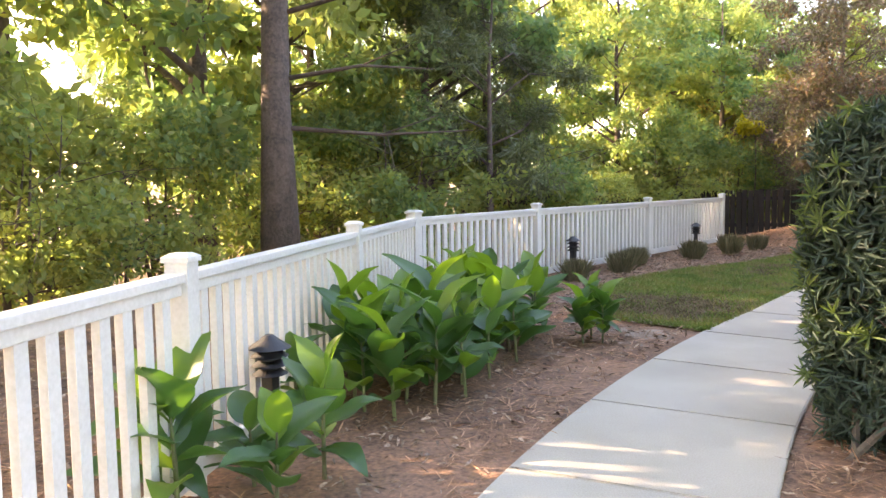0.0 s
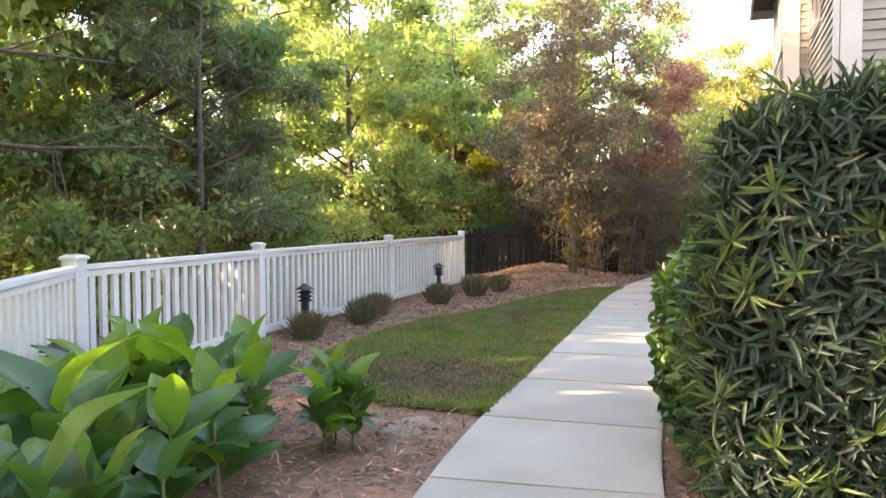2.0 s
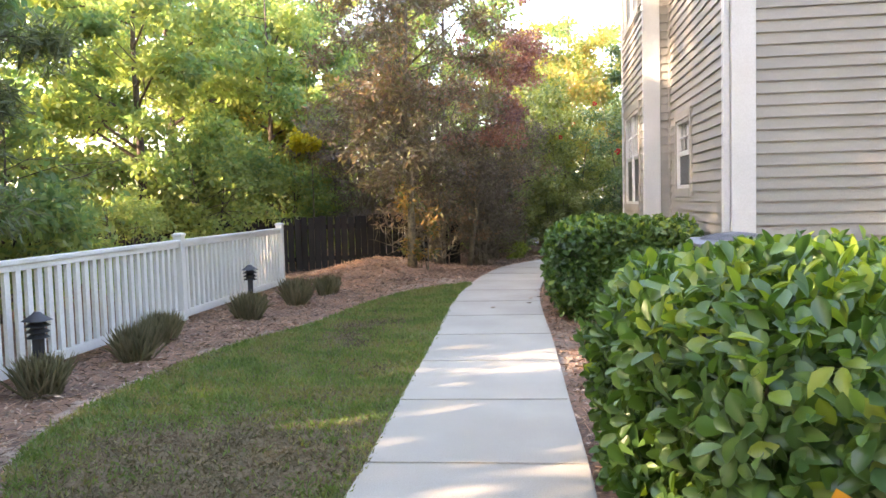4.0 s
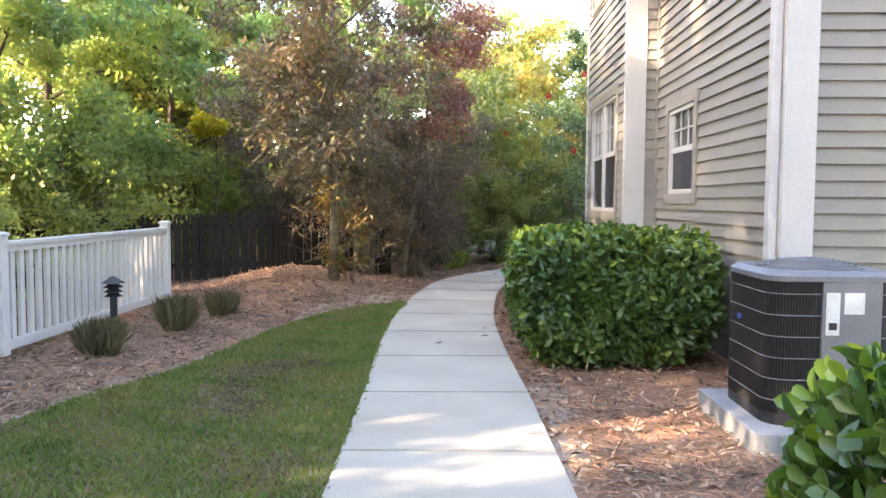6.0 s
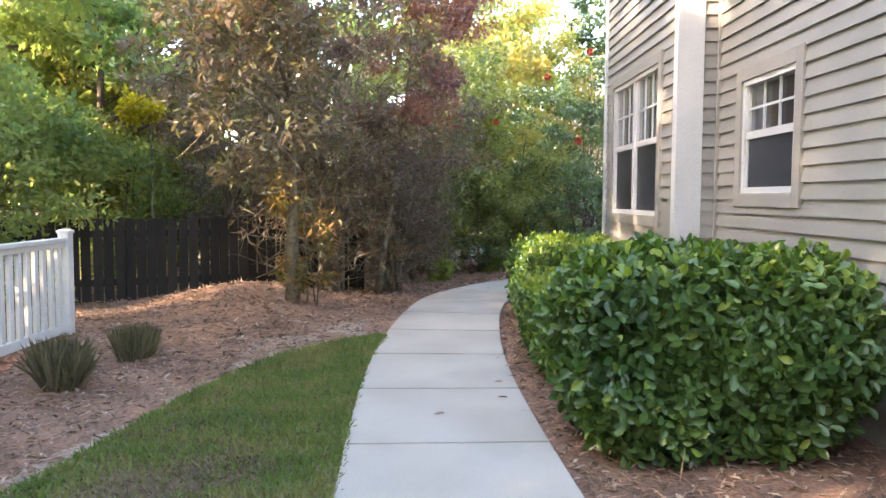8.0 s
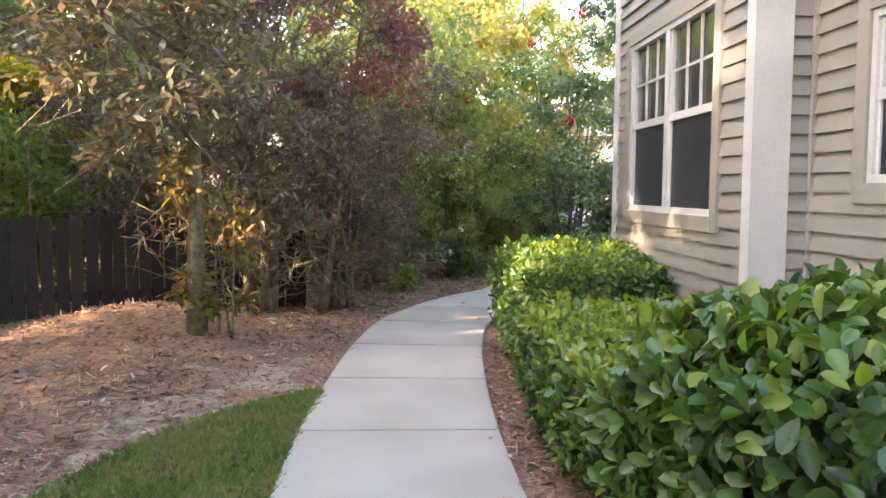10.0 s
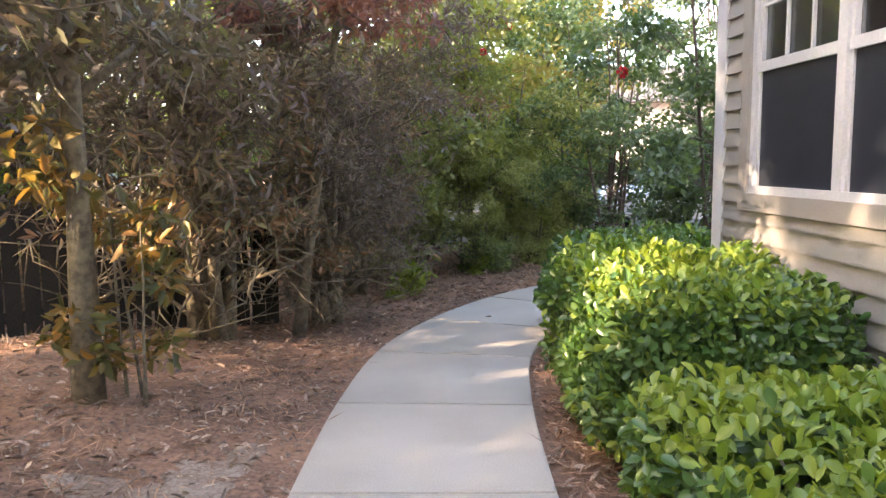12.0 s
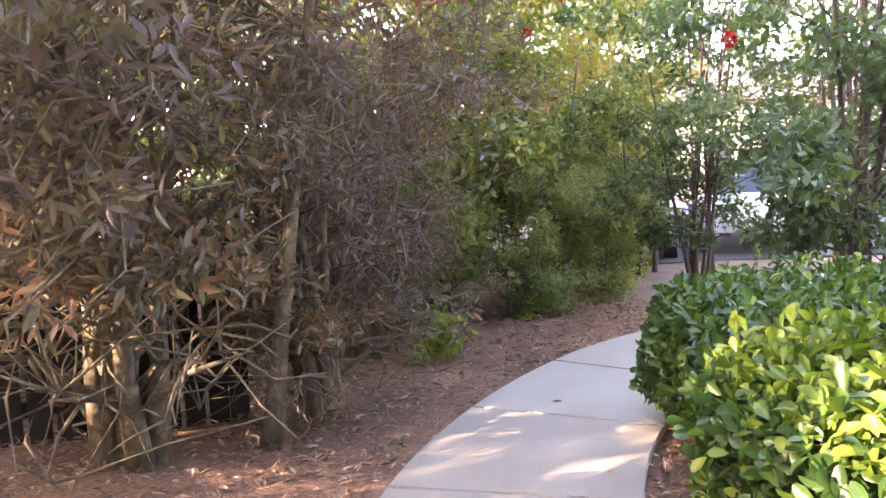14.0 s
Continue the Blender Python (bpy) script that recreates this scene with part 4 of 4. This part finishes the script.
def build_tall_hedge():
    x0, x1, y0, y1, h = -0.16, 1.5, 4.93, 5.74, 1.72
    cx, cy = (x0 + x1) / 2, (y0 + y1) / 2
    rs = np.random.RandomState(71)
    t = thing("tall_hedge", cx, cy, gz(cx, cy), "tall dark clipped hedge with narrow leaf rosettes", "hedge")
    q, g = shell_points(rs, 26000, x0 - cx, x1 - cx, y0 - cy, y1 - cy, h, 0.05, 0.2, 9.0)
    q[:, 2] = np.maximum(q[:, 2], 0.05)
    al = g * 0.5 + rnd_dirs(rs, len(q), 0.2)
    L = rs.uniform(0.06, 0.11, len(q))
    part("foliage", leaf_mesh("foliage", q, al, g + rnd_dirs(rs, len(q)) * 0.5, L, 0.013, 0.1, 0.25), L_PODO, t)
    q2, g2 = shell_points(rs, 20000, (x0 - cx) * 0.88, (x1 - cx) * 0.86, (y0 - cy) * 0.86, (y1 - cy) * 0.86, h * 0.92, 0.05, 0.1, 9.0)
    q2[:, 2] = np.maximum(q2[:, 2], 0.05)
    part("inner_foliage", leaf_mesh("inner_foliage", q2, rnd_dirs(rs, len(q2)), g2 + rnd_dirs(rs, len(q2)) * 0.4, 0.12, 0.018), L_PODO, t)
    c, cg = shell_points(rs, 260, x0 - cx, x1 - cx, y0 - cy, y1 - cy, h, 0.05, 0.03, 9.0)
    keep = c[:, 2] > 0.12
    c, cg = c[keep], cg[keep]
    m = 15
    ctr, out = np.repeat(c + cg * 0.02, m, 0), np.repeat(cg, m, 0)
    d = unit(rnd_dirs(rs, len(ctr)) * 1.0 + out * 0.4 + np.array((0, 0, 0.25)))
    part("young_foliage", leaf_mesh("young_foliage", ctr, d, out + 0.01, rs.uniform(0.07, 0.115, len(ctr)), 0.0115, 0.1, 0.3), L_PODONEW, t, "paler young leaf rosettes")
    bm = bmesh.new()
    for k in range(60):
        e = q[rs.randint(len(q))]
        s = np.array((rs.uniform(-0.6, 0.6), rs.uniform(-0.5, 0.5), -0.05))
        tube(bm, [tuple(s), tuple((s + e) / 2 + np.array((0, 0, 0.05))), tuple(e)], [0.022, 0.012, 0.004], 5)
    part("branches", bm, M_TWIG, t)


build_tall_hedge()


# ---- trees ----
def tree(name, h, trunk_r, crown, leaf_n, leaf, material, bark, seed, label, clumps=60, bare=0.25, limbs=9, spread=0.42, aspect=0.5, lean=0.0, group="", category="tree", stems=1, twigs=0, root_r=0.3, wobble=0.0048):
    """A tapered trunk with limbs, and a crown of leaf clumps. crown: (radius across, lowest height, highest)."""
    rs = np.random.RandomState(seed)
    t = thing(name, label=label, category=category, group=group)
    cr, c0, c1 = crown
    bm = bmesh.new()
    ends = []
    for s in range(stems):
        fan = rs.uniform(-1, 1, 2) * (0.0 if stems == 1 else 0.5 * cr)
        root = rs.uniform(-1, 1, 2) * (0.0 if stems == 1 else root_r)
        pts = []
        for k in range(7):
            u = k / 6
            w = wobble * h * rs.normal(size=2) * (u if k else 0)
            pts.append((root[0] + fan[0] * u + lean * u + w[0], root[1] + fan[1] * u + w[1], -0.1 + (h * 0.93 + 0.1) * u))
        rad = [trunk_r * (1.35 if k == 0 else 1) * (1 - 0.85 * k / 6) for k in range(7)]
        tube(bm, pts, rad, 9)
        for k in range(limbs):
            u = bare + (0.92 - bare) * (k + rs.rand()) / limbs
            b = np.array([np.interp(u * 6, range(7), [p[c] for p in pts]) for c in range(3)])
            a = rs.uniform(0, 2 * math.pi)
            zc = (b[2] - c0) / max(c1 - c0, 0.1)
            r = cr * max(0.25, math.sqrt(max(0.05, 1 - (2 * min(max(zc, 0), 1) - 0.9) ** 2 * 0.8))) * rs.uniform(0.55, 0.95)
            e = b + np.array((math.cos(a) * r, math.sin(a) * r, r * rs.uniform(0.1, 0.55)))
            mid = (b + e) / 2 + np.array((0, 0, 0.08 * r)) + rs.normal(size=3) * 0.06 * r
            r0 = trunk_r * (1 - 0.85 * u) * 0.55
            tube(bm, [tuple(b), tuple(mid), tuple(e)], [r0, r0 * 0.6, r0 * 0.2], 6)
            ends += [e, mid * 0.4 + e * 0.6]
            for j in range(2):
                e2 = mid + (e - mid) * rs.uniform(0.1, 0.6) + rs.normal(size=3) * 0.32 * r
                tube(bm, [tuple(mid), tuple((mid + e2) / 2 + rs.normal(size=3) * 0.03 * r), tuple(e2)], [r0 * 0.45, r0 * 0.3, r0 * 0.12], 5)
                ends.append(e2)
    for k in range(twigs):
        s = np.array(ends[rs.randint(len(ends))]) * np.array((0.85, 0.85, 1))
        e = s + rs.normal(size=3) * 0.15 * cr
        e[2] = max(e[2], 0.1)
        tube(bm, [tuple(s), tuple((s + e) / 2 + rs.normal(size=3) * 0.05), tuple(e)], [0.008, 0.006, 0.0025], 4)
    part("trunk", bm, bark, t, smooth=True)
    cents = []
    for k in range(clumps):
        if k < len(ends):
            c = np.array(ends[k])
        else:
            d = rs.normal(size=3)
            d /= np.linalg.norm(d)
            rr = rs.rand() ** 0.4
            c = np.array((d[0] * cr * rr + lean * 0.6, d[1] * cr * rr, (c0 + c1) / 2 + d[2] * (c1 - c0) / 2 * rr))
        c[2] = min(max(c[2], c0), c1)
        cents.append(c)
    cents = np.array(cents)
    size = spread * cr * rs.uniform(0.5, 1.15, len(cents))
    pick = rs.randint(len(cents), size=leaf_n)
    d = rnd_dirs(rs, leaf_n)
    pos = cents[pick] + d * (size[pick] * rs.rand(leaf_n) ** 0.45)[:, None] * np.array((1, 1, 0.62))
    keep = pos[:, 2] > 0.05
    pos, d = pos[keep], d[keep]
    al = d * 0.5 + rnd_dirs(rs, len(pos), -0.25)
    fc = rnd_dirs(rs, len(pos), 0.9)
    L = leaf * rs.uniform(0.65, 1.35, len(pos))
    fn = leaf_mesh if leaf_n <= 9000 else quad_leaves
    part("crown", fn("crown", pos, al, fc, L, L * aspect), material, t)
    return t


def place(ob, spots, seed):
    rs = random.Random(seed)
    for i, (x, y, s) in enumerate(spots):
        m = Matrix.Translation((x, y, gz(x, y) - 0.03)) @ Matrix.Rotation(rs.uniform(0, 6.28), 4, "Z") @ Matrix.Diagonal((s, s, s * rs.uniform(0.92, 1.1), 1))
        if i == 0:
            ob.matrix_basis = m
        else:
            o = copy_thing(ob, m)
            o.scale = m.to_scale()


def build_trees():
    # the copper-leaved tree and the bush behind it
    cop = tree("copper_leaved_tree", 7.4, 0.07, (2.1, 1.5, 7.6), 21000, 0.105, L_COPPER, M_BARK2, 101, "tree with brown and purple leaves and pale trunk", clumps=170, bare=0.2, limbs=30, spread=0.19, aspect=0.36, twigs=700)
    cop.matrix_basis = pose(-3.05, 18.6, gz(-3.05, 18.6))
    bush = tree("brown_leaved_bush", 3.9, 0.058, (1.75, 1.05, 4.2), 6800, 0.095, L_BROWN, M_BARK2, 102, "tangled many-stemmed bush with brown leathery leaves", clumps=170, bare=0.07, limbs=10, spread=0.2, aspect=0.28, category="bush", stems=7, twigs=1100, root_r=0.13, wobble=0.03)
    place(bush, [(-2.9, 20.55, 1.0), (-4.6, 22.4, 1.0), (-2.0, 21.5, 0.72), (-1.9, 23.1, 0.8)], 3)
    plum = tree("purple_leaved_tree", 5.2, 0.05, (1.25, 2.6, 6.2), 7600, 0.07, L_PURPLE, M_BARK2, 113, "slim tree with dense dark purple leaves", clumps=70, bare=0.45, limbs=14, spread=0.24, aspect=0.5, lean=0.7)
    plum.matrix_basis = pose(-2.25, 20.95, gz(-2.25, 20.95))
    low = tree("leafy_sprout", 1.5, 0.012, (0.36, 0.28, 1.7), 800, 0.095, L_SPROUT, M_BARK2, 103, "leafy sprouts at the foot of the tree", clumps=30, bare=0.15, limbs=7, spread=0.42, aspect=0.42, category="sprout", stems=3, root_r=0.08)
    low.matrix_basis = pose(-2.84, 18.68, gz(-2.84, 18.68))
    sb = tree("small_bush", 0.4, 0.01, (0.32, 0.05, 0.42), 900, 0.06, L_BRIGHT, M_TWIG, 104, "small bright green bush on the mulch", clumps=20, bare=0.1, limbs=6, spread=0.4, category="bush", stems=3)
    place(sb, [(-1.45, 23.0, 1.0), (-0.5, 24.6, 0.8)], 2)
    # pines beyond the fence
    pine = tree("pine_tree", 17.0, 0.235, (3.4, 8.0, 17.5), 26000, 0.26, L_PINE, M_BARK, 105, "tall pine tree with a straight brown trunk", clumps=70, bare=0.42, limbs=16, spread=0.3, aspect=0.06, group="pines behind the fence")
    place(pine, [(-7.3, 7.3, 0.95), (-10.5, 5.1, 1.0), (-11.5, 14.5, 0.9), (-9.0, -2.5, 1.0)], 5)
    inv = pine.matrix_basis.inverted()
    for z, ln, dz in ((2.75, 1.9, 0.15), (2.1, 2.4, -0.1), (3.6, 2.3, 0.3)):
        a, d = Vector((-7.15, 7.4, z)), Vector((0.767, 0.642, 0)) * ln
        bm = tube(bmesh.new(), [a, a + d * 0.5 + Vector((0, 0, dz)), a + d + Vector((0, 0, dz * 0.6))], [0.035, 0.022, 0.006], 6)
        tube(bm, [a + d * 0.5 + Vector((0, 0, dz)), a + d * 0.8 + Vector((0.1, 0, dz + 0.25))], [0.014, 0.004], 5)
        part("dead_limb", bm, M_BARK, pine, m=inv, smooth=True)
    bough = tree("young_pine", 6.5, 0.08, (2.1, 1.7, 6.6), 17000, 0.2, L_PINE, M_BARK, 106, "young pine with drooping grey-green boughs", clumps=60, bare=0.25, limbs=16, spread=0.22, aspect=0.12, group="pines behind the fence")
    place(bough, [(-7.0, 11.6, 0.9), (-8.6, 13.6, 0.95)], 7)
    # broadleaf woods
    wood1 = tree("woodland_tree", 11.0, 0.16, (3.2, 1.6, 11.5), 17000, 0.20, L_WOOD, M_BARK, 107, "leafy green woodland tree", clumps=105, bare=0.15, limbs=22, spread=0.21, group="woodland trees")
    wood2 = tree("woodland_tree", 9.0, 0.13, (2.9, 1.0, 9.4), 16000, 0.18, L_WOOD, M_BARK, 108, "leafy green woodland tree", clumps=90, bare=0.12, limbs=20, spread=0.22, group="woodland trees")
    # the last eight are unseen trees, added to keep sky light off the house
    place(wood1, [(-10.5, 17.3, 0.85), (-10.2, 9.8, 0.9), (-9.6, 22.8, 0.85), (-8.0, 27.0, 0.9), (-10.4, 4.4, 1.15), (-9.6, 7.6, 1.15), (-4.0, 32.0, 0.95), (-8, 36, 1.0), (0.5, 38.0, 0.9), (-9.2, 0.0, 0.9), (-8.6, -5.5, 0.9), (-33, 22, 1.0), (-34, 14, 1.0), (-33, 5, 1.0), (-30, 31, 1.1), (-22, 37, 1.1), (-15, 40, 1.1), (-34, -4, 1.0), (7.0, 5.0, 1.0), (11.5, 9.0, 1.0), (4.8, -3.0, 1.0), (-5.5, -5.0, 1.1), (-3.0, -9.0, 1.1), (0.5, -12.5, 1.1), (8.5, -8.0, 1.1), (5.5, -15.0, 1.1)], 8)
    place(wood2, [(-8.6, 19.4, 0.85), (-8.8, 12.0, 0.9), (-7.4, 23.6, 0.8), (-6.0, 29.0, 0.9), (-8.6, 2.6, 1.1), (-9.0, 25.4, 0.85), (-2.0, 29.5, 0.7), (-7.6, -2.6, 0.9), (-11.6, 11.6, 1.1), (-31, 18, 1.0), (-32, 9.5, 1.0), (-31, 0.5, 1.0), (-32, 27, 1.0), (-27, 34, 1.1)], 9)
    under = tree("understory_bush", 3.0, 0.04, (1.9, 0.25, 3.3), 10500, 0.125, L_WOOD, M_TWIG, 109, "dense green understory bush behind the fence", clumps=80, bare=0.05, limbs=9, spread=0.3, category="bush", stems=4, group="understory bushes")
    place(under, [(-7.4, 19.6, 0.8), (-7.3, 16.2, 0.55), (-7.6, 13.4, 0.9), (-7.9, 10.2, 0.9), (-9.8, 8.9, 1.0), (-8.4, 20.9, 1.0), (-6.6, 22.3, 0.9), (-11.0, 17.6, 0.8), (-10.6, 11.0, 1.1), (-7.0, 25.0, 1.1), (-10.8, 4.6, 1.0), (-8.6, 1.2, 0.9), (-12.4, 14.2, 1.0), (-3.0, 26.4, 0.7), (-1.4, 27.5, 0.8), (-7.8, 4.2, 0.8), (-7.4, 1.8, 0.8), (-8.9, 6.3, 0.8)], 10)
    yel = tree("yellow_leaved_tree", 6.2, 0.09, (1.9, 1.0, 6.6), 16000, 0.14, L_YELLOW, M_BARK2, 110, "small tree with yellow-green autumn leaves", clumps=80, bare=0.12, limbs=16, spread=0.3, group="yellow-leaved trees")
    place(yel, [(-0.7, 27.6, 1.0), (-6.6, 24.2, 0.78), (1.6, 30.5, 1.05)], 11)
    gold = tree("golden_sapling", 3.5, 0.03, (0.55, 2.7, 3.6), 1500, 0.10, L_GOLD, M_BARK2, 120, "slim sapling with bright golden leaves", clumps=16, bare=0.75, limbs=6, spread=0.4, category="sapling")
    gold.matrix_basis = pose(-5.7, 21.4, gz(-5.7, 21.4))
    holly = tree("evergreen_bush", 3.4, 0.05, (1.35, 0.25, 3.7), 18000, 0.075, L_EVER, M_TWIG, 111, "upright green evergreen bush by the path", clumps=80, bare=0.05, limbs=10, spread=0.32, category="bush", stems=4)
    place(holly, [(-1.2, 25.2, 1.35), (0.1, 26.2, 0.95), (-2.3, 24.6, 0.8), (1.6, 27.2, 0.7), (-0.35, 24.75, 0.5), (0.6, 25.3, 0.4), (-1.35, 24.25, 0.55)], 12)
    myr = tree("crape_myrtle", 5.2, 0.03, (1.6, 0.6, 5.5), 15000, 0.085, L_MYRTLE, M_TWIG, 112, "slender many-stemmed myrtle with small dark leaves", clumps=110, bare=0.15, limbs=9, spread=0.2, stems=8, root_r=0.2, group="myrtles by the house")
    place(myr, [(2.2, 22.95, 1.0), (3.6, 25.7, 1.05), (1.7, 25.3, 0.85)], 13)
    for x, y, z, s in ((1.0, 22.6, 2.35, 0.07), (0.55, 23.2, 3.5, 0.06), (1.25, 23.0, 3.9, 0.07), (0.1, 24.9, 3.2, 0.08), (-0.2, 25.1, 2.9, 0.06), (1.7, 22.5, 3.3, 0.05)):
        rs = np.random.RandomState(int(z * 100))
        d = rnd_dirs(rs, 40)
        fl = part("red_blossom", leaf_mesh("red_blossom", d * s * 0.35, d, rnd_dirs(rs, 40), s * 0.7, s * 0.4), L_RED, m=pose(x, y, z))
        tagged(fl, "small red blossom cluster on a myrtle twig", "blossom", "red blossoms")


build_trees()


# ---- beyond the garden: parking and cars ----
def build_far():
    rd = part("road", boxes((-14, 34, 28.2, 40, -0.2, -0.02)), M_ASPHALT)
    tagged(rd, "grey asphalt parking lot beyond the garden", "parking lot", kind="structure")
    b = thing("pale_building", 0, 0, 0, "pale far building beyond the parking lot", "building")
    part("wall", boxes((2.0, 30.0, 52.0, 60.0, -0.2, 4.2)), M_PALE, b)
    for k in range(7):
        part("window", boxes((4.0 + 3.6 * k, 5.2 + 3.6 * k, 51.94, 51.997, 1.0, 2.6)), M_SCREEN, b)
    bm = bmesh.new()
    v = [bm.verts.new(p) for p in ((1.4, 51.3, 4.2), (30.6, 51.3, 4.2), (30.6, 60.7, 4.2), (1.4, 60.7, 4.2), (6, 56, 6.4), (26, 56, 6.4))]
    for f in ((3, 2, 1, 0), (0, 1, 5, 4), (1, 2, 5), (2, 3, 4, 5), (3, 0, 4)):
        bm.faces.new([v[i] for i in f])
    part("roof", bm, M_ROOF, b)

    def car(paint, label, m):
        c = thing("parked_car", label=label, category="car", group="parked cars")
        prof = [(-2.15, 0.35), (-2.2, 0.6), (-2.1, 0.82), (-1.15, 0.95), (0.9, 0.98), (1.75, 0.98), (2.15, 0.9), (2.2, 0.5), (2.1, 0.3)]
        bm = bmesh.new()
        secs = []
        for y, s in ((-0.86, 0.94), (-0.80, 1.0), (0.80, 1.0), (0.86, 0.94)):
            secs.append([bm.verts.new((x * (0.985 if s < 1 else 1), y, 0.62 + (z - 0.62) * s)) for x, z in prof])
        for a, d in zip(secs, secs[1:]):
            for k in range(len(prof)):
                bm.faces.new((a[k], a[(k + 1) % len(prof)], d[(k + 1) % len(prof)], d[k]))
        bm.faces.new(secs[0][::-1]), bm.faces.new(secs[-1])
        part("body", bm, paint, c)
        bm = bmesh.new()
        lo = [bm.verts.new(p) for p in ((-1.2, -0.78, 0.94), (1.7, -0.78, 0.97), (1.7, 0.78, 0.97), (-1.2, 0.78, 0.94))]
        hi = [bm.verts.new(p) for p in ((-0.35, -0.6, 1.44), (1.05, -0.6, 1.45), (1.05, 0.6, 1.45), (-0.35, 0.6, 1.44))]
        for k in range(4):
            bm.faces.new((lo[k], lo[(k + 1) % 4], hi[(k + 1) % 4], hi[k]))
        bm.faces.new(hi)
        part("glasshouse", bm, M_SCREEN, c, "dark car windows")
        part("roof_panel", boxes((-0.4, 1.1, -0.62, 0.62, 1.44, 1.475), bevel=0.012), paint, c)
        for x in (-1.35, 1.35):
            for y in (-0.78, 0.78):
                w = bmesh.new()
                bmesh.ops.create_cone(w, segments=24, radius1=0.32, radius2=0.32, depth=0.2, cap_ends=True, matrix=Matrix.Translation((x, y, 0.32)) @ Matrix.Rotation(math.pi / 2, 4, "X"))
                ty = part("tyre", w, M_RUBBER, c)
                r = bmesh.new()
                bmesh.ops.create_cone(r, segments=20, radius1=0.2, radius2=0.2, depth=0.212, cap_ends=True, matrix=Matrix.Translation((x, y, 0.32)) @ Matrix.Rotation(math.pi / 2, 4, "X"))
                part("rim", r, M_GREYMETAL, ty)
        for y in (-0.6, 0.6):
            part("headlight", boxes((-2.21, -2.1, y - 0.16, y + 0.16, 0.62, 0.76), bevel=0.02), M_LAMPGLASS, c)
        c.matrix_basis = m
        return c

    white = car(M_CARWHITE, "white car parked beyond the garden", pose(4.6, 30.6, -0.02, 0, 0, 60))
    copy_thing(white, pose(-5.6, 30.8, -0.02, 0, 0, 90))
    copy_thing(white, pose(-8.2, 31.0, -0.02, 0, 0, 90))
    car(M_CARBLUE, "pale blue car parked beyond the garden", pose(2.2, 30.4, -0.02, 0, 0, 70))


build_far()
build_fence()
build_board_fence()
build_litter()
build_twigs()
